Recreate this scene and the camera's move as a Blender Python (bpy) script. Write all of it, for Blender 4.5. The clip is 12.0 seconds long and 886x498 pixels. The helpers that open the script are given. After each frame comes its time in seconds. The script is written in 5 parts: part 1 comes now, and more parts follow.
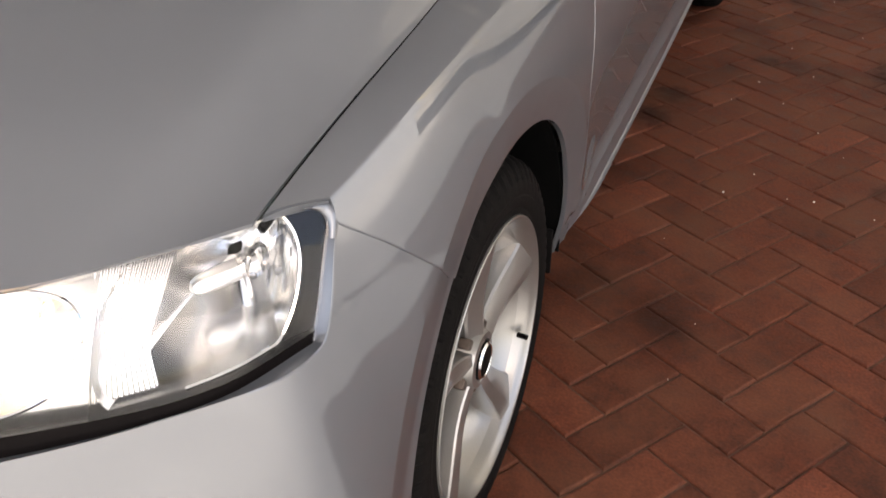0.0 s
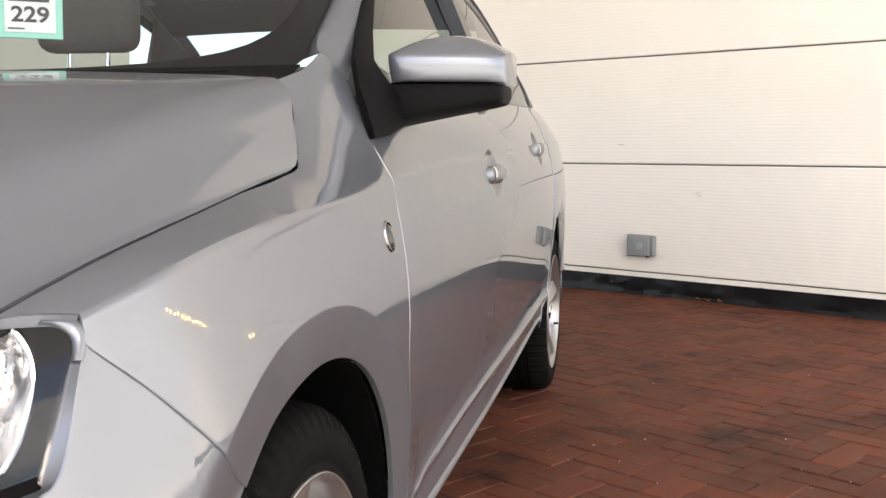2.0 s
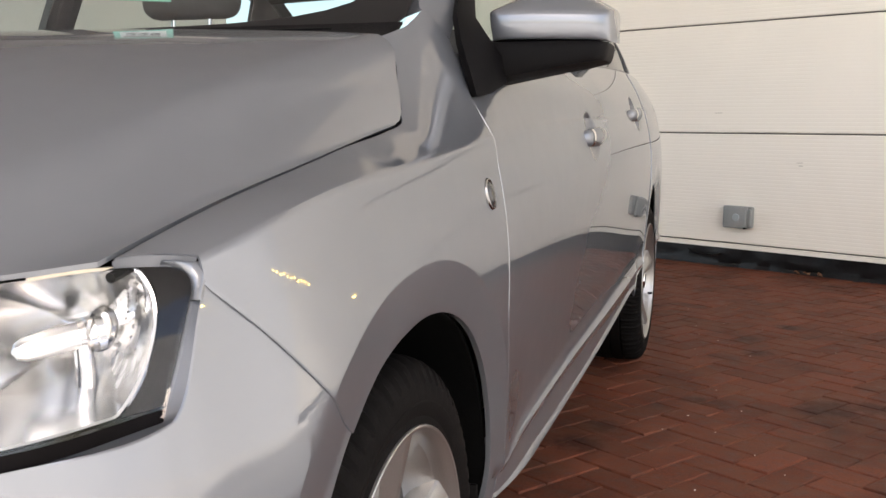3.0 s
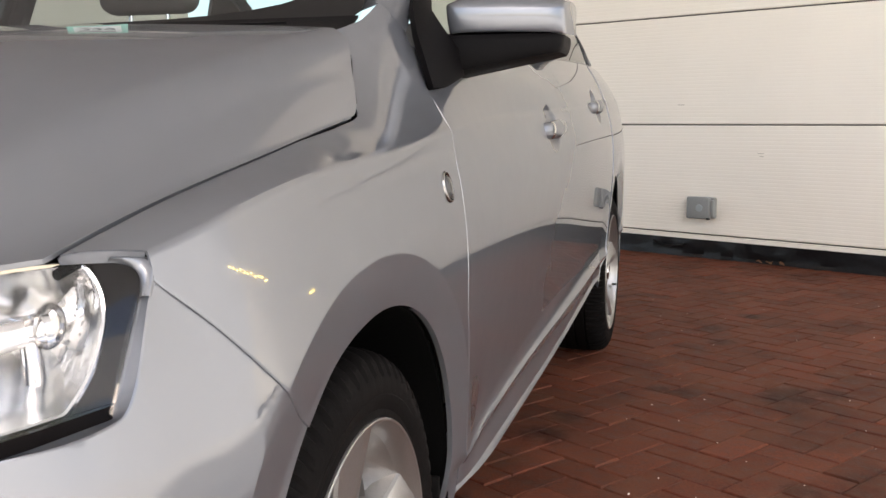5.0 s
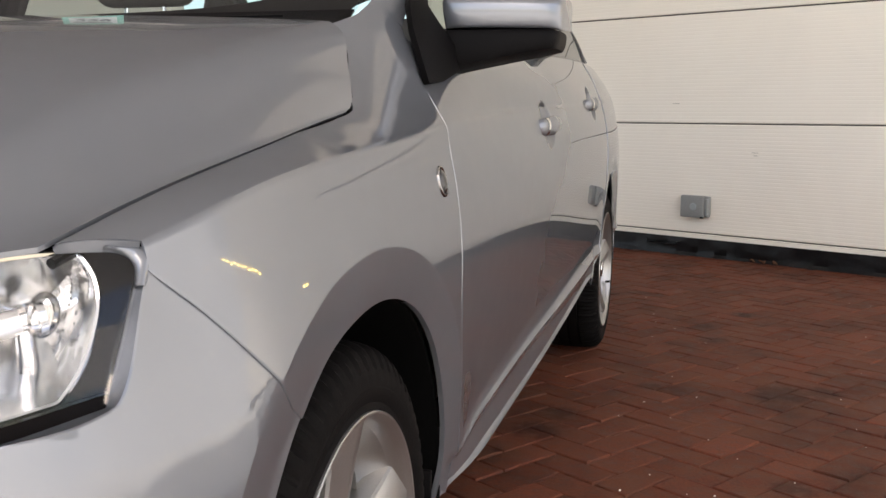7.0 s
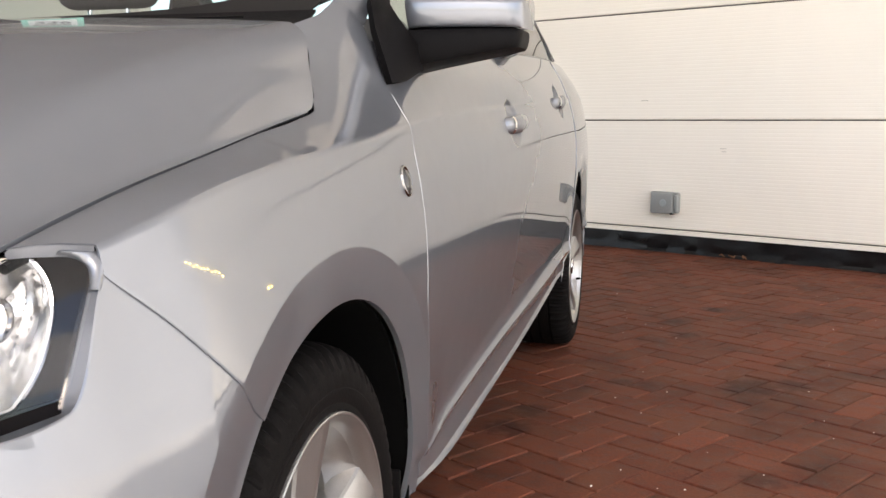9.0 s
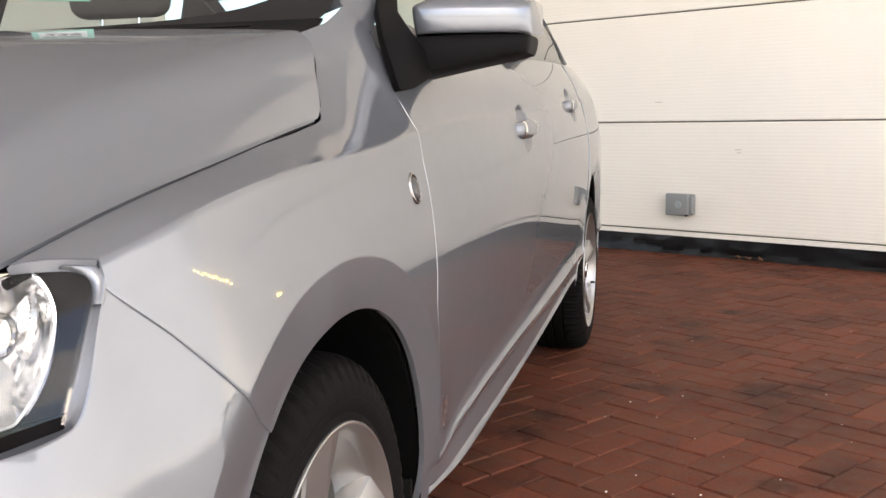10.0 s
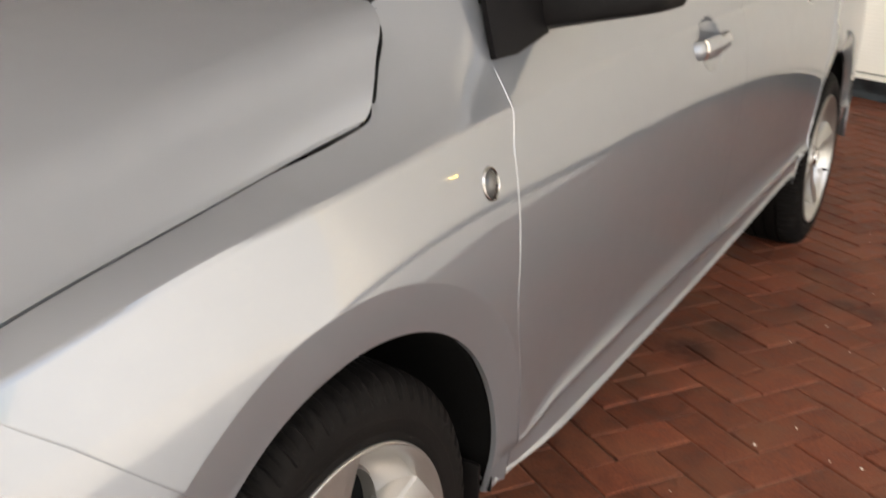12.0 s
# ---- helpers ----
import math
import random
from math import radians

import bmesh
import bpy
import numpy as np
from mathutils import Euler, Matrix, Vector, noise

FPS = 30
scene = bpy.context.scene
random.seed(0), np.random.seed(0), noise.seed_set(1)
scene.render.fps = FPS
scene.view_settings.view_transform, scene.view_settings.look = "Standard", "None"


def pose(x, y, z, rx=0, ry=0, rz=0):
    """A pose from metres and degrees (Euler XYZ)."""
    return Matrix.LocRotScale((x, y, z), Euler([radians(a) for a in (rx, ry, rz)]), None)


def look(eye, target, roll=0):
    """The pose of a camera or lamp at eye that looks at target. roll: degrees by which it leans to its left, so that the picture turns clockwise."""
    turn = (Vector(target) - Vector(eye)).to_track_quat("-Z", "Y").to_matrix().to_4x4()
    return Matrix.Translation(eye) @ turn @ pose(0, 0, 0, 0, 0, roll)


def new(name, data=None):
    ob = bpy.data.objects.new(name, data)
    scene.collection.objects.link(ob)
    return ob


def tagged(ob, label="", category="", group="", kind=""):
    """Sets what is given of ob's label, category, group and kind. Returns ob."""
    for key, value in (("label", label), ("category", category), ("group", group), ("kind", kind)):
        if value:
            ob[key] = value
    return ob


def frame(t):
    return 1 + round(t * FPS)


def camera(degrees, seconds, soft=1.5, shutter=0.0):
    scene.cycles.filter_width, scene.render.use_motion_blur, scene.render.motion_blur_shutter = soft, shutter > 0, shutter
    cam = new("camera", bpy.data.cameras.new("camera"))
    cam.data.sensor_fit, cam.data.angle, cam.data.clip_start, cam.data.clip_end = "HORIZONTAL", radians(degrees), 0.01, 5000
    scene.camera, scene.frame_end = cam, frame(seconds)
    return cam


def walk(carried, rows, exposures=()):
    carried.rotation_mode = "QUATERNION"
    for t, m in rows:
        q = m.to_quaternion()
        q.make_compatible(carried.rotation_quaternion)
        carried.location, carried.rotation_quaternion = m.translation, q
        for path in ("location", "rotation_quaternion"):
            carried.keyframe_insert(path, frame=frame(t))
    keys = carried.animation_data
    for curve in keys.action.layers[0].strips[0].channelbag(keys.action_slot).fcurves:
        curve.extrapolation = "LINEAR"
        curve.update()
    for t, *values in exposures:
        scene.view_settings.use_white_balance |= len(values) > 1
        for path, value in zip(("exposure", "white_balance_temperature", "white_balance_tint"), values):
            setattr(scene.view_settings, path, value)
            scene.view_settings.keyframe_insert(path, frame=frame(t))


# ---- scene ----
cam = camera(49.4, 12.0, soft=1.5, shutter=0.1)
PATH = [
    (0, (1.143, -0.969, 1.161), (0.524, 0.595, 0.080), -0.19),
    (0.2, (1.162, -0.934, 1.134), (0.479, 0.688, 0.183), -1.16),
    (0.5, (1.176, -0.889, 1.063), (0.564, 0.836, 0.257), 0.72),
    (1, (1.177, -0.862, 0.948), (0.612, 1.002, 0.492), 1.97),
    (1.5, (1.181, -0.894, 0.881), (0.672, 1.022, 0.618), 1.31),
    (1.8, (1.186, -0.940, 0.890), (0.731, 0.999, 0.704), 1.79),
    (2, (1.189, -0.948, 0.864), (0.764, 0.997, 0.675), 0.48),
    (2.5, (1.171, -0.956, 0.852), (0.636, 0.960, 0.649), 1.24),
    (3, (1.172, -0.951, 0.844), (0.573, 0.941, 0.596), 0.54),
    (3.5, (1.173, -0.948, 0.841), (0.614, 0.952, 0.569), 0.84),
    (5.5, (1.188, -0.951, 0.843), (0.649, 0.958, 0.586), -0.13),
    (6, (1.183, -0.952, 0.831), (0.621, 0.946, 0.541), 0.00),
    (6.5, (1.179, -0.952, 0.829), (0.597, 0.934, 0.506), 0.43),
    (7, (1.187, -0.953, 0.840), (0.663, 0.959, 0.574), 0.58),
    (7.5, (1.197, -0.944, 0.840), (0.728, 0.980, 0.559), 0.08),
    (9.5, (1.201, -0.952, 0.840), (0.723, 0.972, 0.578), -0.23),
    (10, (1.207, -0.943, 0.845), (0.703, 0.975, 0.585), -0.70),
    (10.5, (1.203, -0.926, 0.836), (0.644, 0.975, 0.561), -1.50),
    (11, (1.212, -0.873, 0.988), (0.626, 0.983, 0.529), -2.23),
    (11.5, (1.295, -0.858, 1.157), (0.700, 0.885, 0.377), 0.59),
    (11.8, (1.331, -0.789, 1.104), (0.658, 0.893, 0.258), 0.69),
    (12, (1.365, -0.682, 1.078), (0.400, 0.931, 0.394), 1.39),
]
EXPOSURES = [(0.0, 1.61, 7050, 12), (0.5, 1.99, 6850, 12), (1.0, 2.23, 6850, 12), (1.5, 2.34, 6850, 12), (1.8, 2.19, 6850, 12), (2.5, 2.05, 6850, 12), (3.0, 1.79, 6850, 12), (3.5, 1.49, 6850, 12), (5.5, 1.85, 6850, 12), (6.0, 1.71, 6850, 12), (6.5, 1.63, 6850, 12), (7.0, 1.59, 6850, 12), (7.5, 1.86, 6850, 12), (9.5, 2.10, 6850, 12), (10.5, 2.17, 6850, 12), (11.0, 2.23, 6850, 12), (11.5, 2.45, 7200, 10), (12.0, 2.28, 7350, 9)]
walk(cam, [(t, look(eye, target, roll)) for t, eye, target, roll in PATH], EXPOSURES)

# ---- light ----
world = bpy.data.worlds.new("overcast_sky")
scene.world = world
world.use_nodes = True
wn = world.node_tree.nodes
sky = wn.new("ShaderNodeTexSky")
sky.sky_type, sky.sun_disc, sky.sun_elevation, sky.sun_rotation = "NISHITA", False, radians(53), radians(153.4)
sky.air_density, sky.dust_density, sky.ozone_density = 1.0, 3.5, 1.0
wn["Background"].inputs["Strength"].default_value = 0.15
world.node_tree.links.new(sky.outputs["Color"], wn["Background"].inputs["Color"])
sun = new("sun", bpy.data.lights.new("sun", "SUN"))
sun.data.energy, sun.data.angle, sun.data.color = 3.0, radians(6), (1.0, 0.98, 0.96)
sun.matrix_world = look((4, -8, 12), (0, 0, 0))


# ---- materials ----
def material(name, color, rough=0.5, metal=0.0, coat=0.0, spec=0.5):
    m = bpy.data.materials.new(name)
    m.use_nodes = True
    b = m.node_tree.nodes["Principled BSDF"]
    b.inputs["Base Color"].default_value = (*color, 1)
    b.inputs["Roughness"].default_value = rough
    b.inputs["Metallic"].default_value = metal
    b.inputs["Coat Weight"].default_value = coat
    b.inputs["Coat Roughness"].default_value = 0.02
    b.inputs["Specular IOR Level"].default_value = spec
    return m


def textured(m, scale=60.0, dark=0.75, bump=0.0, detail=4.0, big=3.0):
    """Adds two scales of mottling and a fine bump to a plain material."""
    nt = m.node_tree
    b = nt.nodes["Principled BSDF"]
    base = tuple(b.inputs["Base Color"].default_value)
    co = nt.nodes.new("ShaderNodeTexCoord")
    small, large = nt.nodes.new("ShaderNodeTexNoise"), nt.nodes.new("ShaderNodeTexNoise")
    small.inputs["Scale"].default_value, small.inputs["Detail"].default_value = scale, detail
    large.inputs["Scale"].default_value, large.inputs["Detail"].default_value = big, 3.0
    mul = nt.nodes.new("ShaderNodeMath")
    mul.operation = "MULTIPLY"
    ramp = nt.nodes.new("ShaderNodeMapRange")
    ramp.inputs["From Min"].default_value, ramp.inputs["From Max"].default_value = 0.12, 0.4
    ramp.inputs["To Min"].default_value, ramp.inputs["To Max"].default_value = dark, 2 - dark
    mix = nt.nodes.new("ShaderNodeVectorMath")
    mix.operation = "SCALE"
    mix.inputs[0].default_value = base[:3]
    for n in (small, large):
        nt.links.new(co.outputs["Object"], n.inputs["Vector"])
    nt.links.new(small.outputs["Fac"], mul.inputs[0])
    nt.links.new(large.outputs["Fac"], mul.inputs[1])
    nt.links.new(mul.outputs[0], ramp.inputs["Value"])
    nt.links.new(ramp.outputs[0], mix.inputs["Scale"])
    nt.links.new(mix.outputs["Vector"], b.inputs["Base Color"])
    if bump:
        bn = nt.nodes.new("ShaderNodeBump")
        bn.inputs["Strength"].default_value, bn.inputs["Distance"].default_value = bump, 0.002
        nt.links.new(small.outputs["Fac"], bn.inputs["Height"])
        nt.links.new(bn.outputs["Normal"], b.inputs["Normal"])
    return m


def silver_paint():
    """Metallic silver: fine flake under a clear coat."""
    m = material("silver_paint", (0.166, 0.174, 0.187), 0.40, 0.60, 1.0, 0.05)
    nt = m.node_tree
    b = nt.nodes["Principled BSDF"]
    co, nz, mr = nt.nodes.new("ShaderNodeTexCoord"), nt.nodes.new("ShaderNodeTexNoise"), nt.nodes.new("ShaderNodeMapRange")
    nz.inputs["Scale"].default_value, nz.inputs["Detail"].default_value = 25.0, 2.0
    mr.inputs["To Min"].default_value, mr.inputs["To Max"].default_value = 0.38, 0.43
    nt.links.new(co.outputs["Object"], nz.inputs["Vector"])
    nt.links.new(nz.outputs["Fac"], mr.inputs["Value"])
    nt.links.new(mr.outputs[0], b.inputs["Roughness"])
    b.inputs["Coat IOR"].default_value = 1.75
    b.inputs["Coat Roughness"].default_value = 0.006
    b.inputs["Specular Tint"].default_value = (0.22, 0.22, 0.23, 1)
    return m


def clear(name, tint, gloss_rough=0.0, ior=1.5):
    """Thin glass: transparent, with a gloss that grows towards grazing."""
    m = bpy.data.materials.new(name)
    m.use_nodes = True
    nt = m.node_tree
    nt.nodes.remove(nt.nodes["Principled BSDF"])
    tr, gl, mx, lw, pw, ad = (nt.nodes.new(k) for k in ("ShaderNodeBsdfTransparent", "ShaderNodeBsdfGlossy", "ShaderNodeMixShader", "ShaderNodeLayerWeight", "ShaderNodeMath", "ShaderNodeMath"))
    tr.inputs["Color"].default_value = (*tint, 1)
    gl.inputs["Roughness"].default_value = gloss_rough
    f0 = ((ior - 1) / (ior + 1)) ** 2
    pw.operation, ad.operation = "POWER", "MULTIPLY_ADD"
    pw.inputs[1].default_value, ad.inputs[1].default_value, ad.inputs[2].default_value = 5.0, 1 - f0, f0
    nt.links.new(lw.outputs["Facing"], pw.inputs[0])
    nt.links.new(pw.outputs[0], ad.inputs[0])
    nt.links.new(ad.outputs[0], mx.inputs[0])
    nt.links.new(tr.outputs[0], mx.inputs[1])
    nt.links.new(gl.outputs[0], mx.inputs[2])
    nt.links.new(mx.outputs[0], nt.nodes["Material Output"].inputs["Surface"])
    return m


def glowing(name, color, strength):
    m = bpy.data.materials.new(name)
    m.use_nodes = True
    b = m.node_tree.nodes["Principled BSDF"]
    b.inputs["Base Color"].default_value = (*color, 1)
    b.inputs["Emission Color"].default_value = (*color, 1)
    b.inputs["Emission Strength"].default_value = strength
    return m


PAINT = silver_paint()
BLACK = textured(material("black_plastic", (0.0045, 0.004, 0.004), 0.5, spec=0.05), 400, 0.8, 0.25)
GLOSS_BLACK = material("gloss_black", (0.006, 0.005, 0.005), 0.2, spec=0.02)
RUBBER = textured(material("tyre_rubber", (0.0042, 0.0035, 0.0032), 0.78, spec=0.08), 250, 0.7, 0.3)
ALLOY = textured(material("alloy_silver", (0.30, 0.29, 0.275), 0.33, 0.8, 0.5), 500, 0.95)
DARK_CHROME = material("dark_chrome", (0.30, 0.29, 0.28), 0.2, 1.0)
BAND = material("ceramic_band_black", (0.006, 0.005, 0.005), 0.3, spec=0.12)
CHROME = material("chrome", (0.85, 0.85, 0.86), 0.07, 1.0)
REFLECTOR = material("lamp_reflector", (0.70, 0.69, 0.68), 0.20, 1.0)
SOFT_REFLECTOR = material("frosted_lamp_reflector", (0.93, 0.92, 0.90), 0.34, 1.0)
DARK_METAL = textured(material("brake_iron", (0.10, 0.075, 0.06), 0.6, 0.5), 80, 0.6)
LINER = textured(material("liner_and_shade_black", (0.002, 0.002, 0.002), 0.98, spec=0.1), 300, 0.7, 0.4)
CABIN = textured(material("cabin_cloth", (0.05, 0.045, 0.042), 0.9), 300, 0.8, 0.3)
BEIGE = textured(material("cabin_trim_grey", (0.17, 0.145, 0.125), 0.8), 300, 0.9, 0.2)
WINDSCREEN = clear("windscreen_glass", (0.88, 0.90, 0.88))
SIDE_GLASS = clear("side_glass", (0.72, 0.80, 0.77))
LENS = clear("headlamp_lens", (0.97, 0.975, 0.98), 0.0, 1.52)
WALL_PANEL = textured(material("cream_coated_panel", (0.88, 0.83, 0.735), 0.45), 250, 0.97, 0.12, big=1.2)
JOINT = material("panel_joint", (0.09, 0.085, 0.075), 0.8)
BASE_STRIP = textured(material("black_bitumen_plinth", (0.006, 0.006, 0.007), 0.34, spec=0.35), 40, 0.6, 1.0, big=6)
SOFFIT = textured(material("grey_soffit", (0.50, 0.50, 0.50), 0.8), 30, 0.95)
BOX_GREY = textured(material("grey_socket_plastic", (0.235, 0.245, 0.240), 0.45), 200, 0.9)


# ---- mesh helpers ----
def pchip(xs, ys):
    """A smooth curve through a few values that never overshoots them."""
    xs, ys = np.array(xs, float), np.array(ys, float)
    h, d = np.diff(xs), np.diff(ys) / np.diff(xs)
    m = np.zeros(len(xs))
    for i in range(1, len(xs) - 1):
        if d[i - 1] * d[i] > 0:
            w1, w2 = 2 * h[i] + h[i - 1], h[i] + 2 * h[i - 1]
            m[i] = (w1 + w2) / (w1 / d[i - 1] + w2 / d[i])
    m[0], m[-1] = d[0], d[-1]

    def at(x):
        x = min(max(x, xs[0]), xs[-1])
        i = min(max(int(np.searchsorted(xs, x)) - 1, 0), len(h) - 1)
        t = (x - xs[i]) / h[i]
        return float((2 * t**3 - 3 * t**2 + 1) * ys[i] + (t**3 - 2 * t**2 + t) * h[i] * m[i] + (-2 * t**3 + 3 * t**2) * ys[i + 1] + (t**3 - t**2) * h[i] * m[i + 1])

    return at


def spline(xs, ys):
    """A natural cubic spline through a few values."""
    xs, ys = np.array(xs, float), np.array(ys, float)
    n, h = len(xs), np.diff(xs)
    a, r = np.eye(n), np.zeros(n)
    for i in range(1, n - 1):
        a[i, i - 1 : i + 2] = h[i - 1], 2 * (h[i - 1] + h[i]), h[i]
        r[i] = 6 * ((ys[i + 1] - ys[i]) / h[i] - (ys[i] - ys[i - 1]) / h[i - 1])
    m = np.linalg.solve(a, r)

    def at(x):
        x = min(max(x, xs[0]), xs[-1])
        i = min(max(int(np.searchsorted(xs, x)) - 1, 0), n - 2)
        p, q = xs[i + 1] - x, x - xs[i]
        return float((m[i] * p**3 + m[i + 1] * q**3) / (6 * h[i]) + (ys[i] / h[i] - m[i] * h[i] / 6) * p + (ys[i + 1] / h[i] - m[i + 1] * h[i] / 6) * q)

    return at


def curve3(points):
    """A smooth curve in space through a few points, by u from 0 to 1."""
    p = np.array(points, float)
    s = np.r_[0, np.cumsum(np.linalg.norm(np.diff(p, axis=0), axis=1))]
    f = [pchip(s / s[-1], p[:, k]) for k in range(3)]
    return lambda u: Vector((f[0](u), f[1](u), f[2](u)))


def steps(a, b, n):
    return [a + (b - a) * i / (n - 1) for i in range(n)]


def smooth01(t):
    t = min(max(t, 0.0), 1.0)
    return t * t * (3 - 2 * t)


def finish(name, bm, mat, parent=None, label="", smooth=True, thick=0.0, sharp=35):
    """Links a bmesh as one mesh object."""
    me = bpy.data.meshes.new(name)
    bm.normal_update()
    for f in bm.faces:
        f.smooth = smooth
    if smooth:
        for e in bm.edges:
            if len(e.link_faces) == 1 or e.calc_face_angle(0) > radians(sharp):
                e.smooth = False
    bm.to_mesh(me)
    bm.free()
    me.materials.append(mat)
    ob = new(name, me)
    if parent:
        ob.parent = parent
    if label:
        ob["label"] = label
    if thick:
        s = ob.modifiers.new("thickness", "SOLIDIFY")
        s.thickness, s.offset = thick, -1
    return ob


def part(name, bm, mat, parent, label="", **kw):
    return finish(name, bm, mat, parent, label, **kw)


def sheet(rows, flip=False):
    """A bmesh from rows of points."""
    bm = bmesh.new()
    vs = [[bm.verts.new(p) for p in r] for r in rows]
    for a, b in zip(vs, vs[1:]):
        for i in range(len(a) - 1):
            q = (a[i], a[i + 1], b[i + 1], b[i])
            bm.faces.new(q[::-1] if flip else q)
    return bm


def mirrored(rows):
    return [[Vector((-p[0], p[1], p[2])) for p in r] for r in rows]


def panel(name, rows, mat, parent, sides=(1, -1), thick=0.004, label="", flip=False, sharp=35):
    """A body panel and its twin on the car's other side."""
    made = []
    for s in sides:
        made.append(part(name, sheet(rows if s > 0 else mirrored(rows), flip if s > 0 else not flip), mat, parent, label, thick=thick, sharp=sharp))
    return made


def tube(points, radius, n=10, cap=True):
    """A round bar along points; radius may be a number or one for each point."""
    bm = bmesh.new()
    pts = [Vector(p) for p in points]
    rad = radius if isinstance(radius, (list, tuple)) else [radius] * len(pts)
    rings, side = [], None
    for i, p in enumerate(pts):
        d = (pts[min(i + 1, len(pts) - 1)] - pts[max(i - 1, 0)]).normalized()
        side = d.orthogonal().normalized() if side is None else (side - d * side.dot(d)).normalized()
        up = d.cross(side)
        rings.append([bm.verts.new(p + (side * math.cos(2 * math.pi * k / n) + up * math.sin(2 * math.pi * k / n)) * rad[i]) for k in range(n)])
    for a, b in zip(rings, rings[1:]):
        for k in range(n):
            bm.faces.new((a[k], a[(k + 1) % n], b[(k + 1) % n], b[k]))
    if cap:
        bm.faces.new(rings[0][::-1])
        bm.faces.new(rings[-1])
    return bm


def lathe(profile, n=64, axis="x", closed=False):
    """Turns (along, radius) pairs about an axis through the origin."""
    bm = bmesh.new()
    rings = []
    for a, r in profile:
        ring = []
        for k in range(n):
            c, s = math.cos(2 * math.pi * k / n) * r, math.sin(2 * math.pi * k / n) * r
            ring.append(bm.verts.new({"x": (a, c, s), "y": (c, a, s), "z": (c, s, a)}[axis]))
        rings.append(ring)
    pairs = list(zip(rings, rings[1:])) + ([(rings[-1], rings[0])] if closed else [])
    for a, b in pairs:
        for k in range(n):
            bm.faces.new((a[k], a[(k + 1) % n], b[(k + 1) % n], b[k]))
    return bm


def block(x0, y0, z0, x1, y1, z1, bevel=0.0, seg=2, m=None):
    bm = bmesh.new()
    bmesh.ops.create_cube(bm, size=1)
    for v in bm.verts:
        v.co = Vector(((v.co.x + 0.5) * (x1 - x0) + x0, (v.co.y + 0.5) * (y1 - y0) + y0, (v.co.z + 0.5) * (z1 - z0) + z0))
    if bevel:
        bmesh.ops.bevel(bm, geom=bm.edges[:], offset=bevel, segments=seg, affect="EDGES", profile=0.5)
    if m is not None:
        bmesh.ops.transform(bm, matrix=m, verts=bm.verts)
    return bm


def thing(name, label, category, group="", kind=""):
    return tagged(new(name), label, category, group, kind)


def joined(parts):
    bm = parts[0]
    for p in parts[1:]:
        me = bpy.data.meshes.new("tmp")
        p.to_mesh(me)
        p.free()
        bm.from_mesh(me)
        bpy.data.meshes.remove(me)
    return bm


# ---- setting ----
WALL_ANGLE, WALL_AT = radians(27.3), 5.228
WALL = pose(WALL_AT * math.sin(WALL_ANGLE), WALL_AT * math.cos(WALL_ANGLE), 0, 0, 0, -27.3)
GROUND_TONE = textured(material("sand_bed", (0.092, 0.046, 0.030), 0.95), 120, 0.7, 0.5)
bm = bmesh.new()
bmesh.ops.create_grid(bm, x_segments=2, y_segments=2, size=300)
ground = finish("ground", bm, GROUND_TONE, smooth=False)
ground.location.z = -0.0058
tagged(ground, "sandy bed under red brick paving", "ground", kind="structure")


def ribbed(z0, z1, x0, x1, y=0.0, deep=0.0007, pitch=0.0225):
    """A panel face with fine level grooves, as rows along z."""
    zs = [(z0, 0.006), (z0 + 0.006, 0.0)]
    z = z0 + pitch
    while z < z1 - pitch:
        zs += [(z - 0.004, 0.0), (z, deep), (z + 0.004, 0.0)]
        z += pitch
    zs += [(z1 - 0.006, 0.0), (z1, 0.006)]
    return sheet([[Vector((x0, y + d, z)), Vector((x1, y + d, z))] for z, d in zs], flip=True)


APRON = textured(material("pale_concrete", (0.56, 0.545, 0.52), 0.85), 60, 0.85, 0.4)
wall_back = tagged(new("wall_back"), "cream ribbed panel wall with a black plinth", "wall", kind="structure")
wall_back.matrix_world = WALL
X0, X1 = -4.0, 2.6
part("wall_core", block(X0, 0.02, 0.0, X1, 0.14, 4.2), JOINT, wall_back, smooth=False)
for z0, z1 in ((0.151, 0.828), (0.836, 1.503), (1.511, 2.18), (2.188, 2.86), (2.868, 3.53), (3.538, 4.20)):
    part("panel", ribbed(z0, z1, X0, X1), WALL_PANEL, wall_back, smooth=False)
part("drip_strip", block(X0, -0.004, 0.114, X1, 0.03, 0.143, 0.002), WALL_PANEL, wall_back, smooth=False)
bm = bmesh.new()
rows = []
for i in range(401):
    x = X0 + (2.6 - X0) * i / 400
    rows.append([Vector((x, 0.004 + 0.010 * noise.noise((x * 4, z * 9, 3.0)) + 0.008 * noise.noise((x * 11, z * 30, 1.0)) - (0.01 if z < 0.02 else 0), z)) for z in (-0.01, 0.0, 0.02, 0.045, 0.07, 0.095, 0.116)])
part("plinth", sheet(rows), BASE_STRIP, wall_back, "wavy black bitumen plinth")

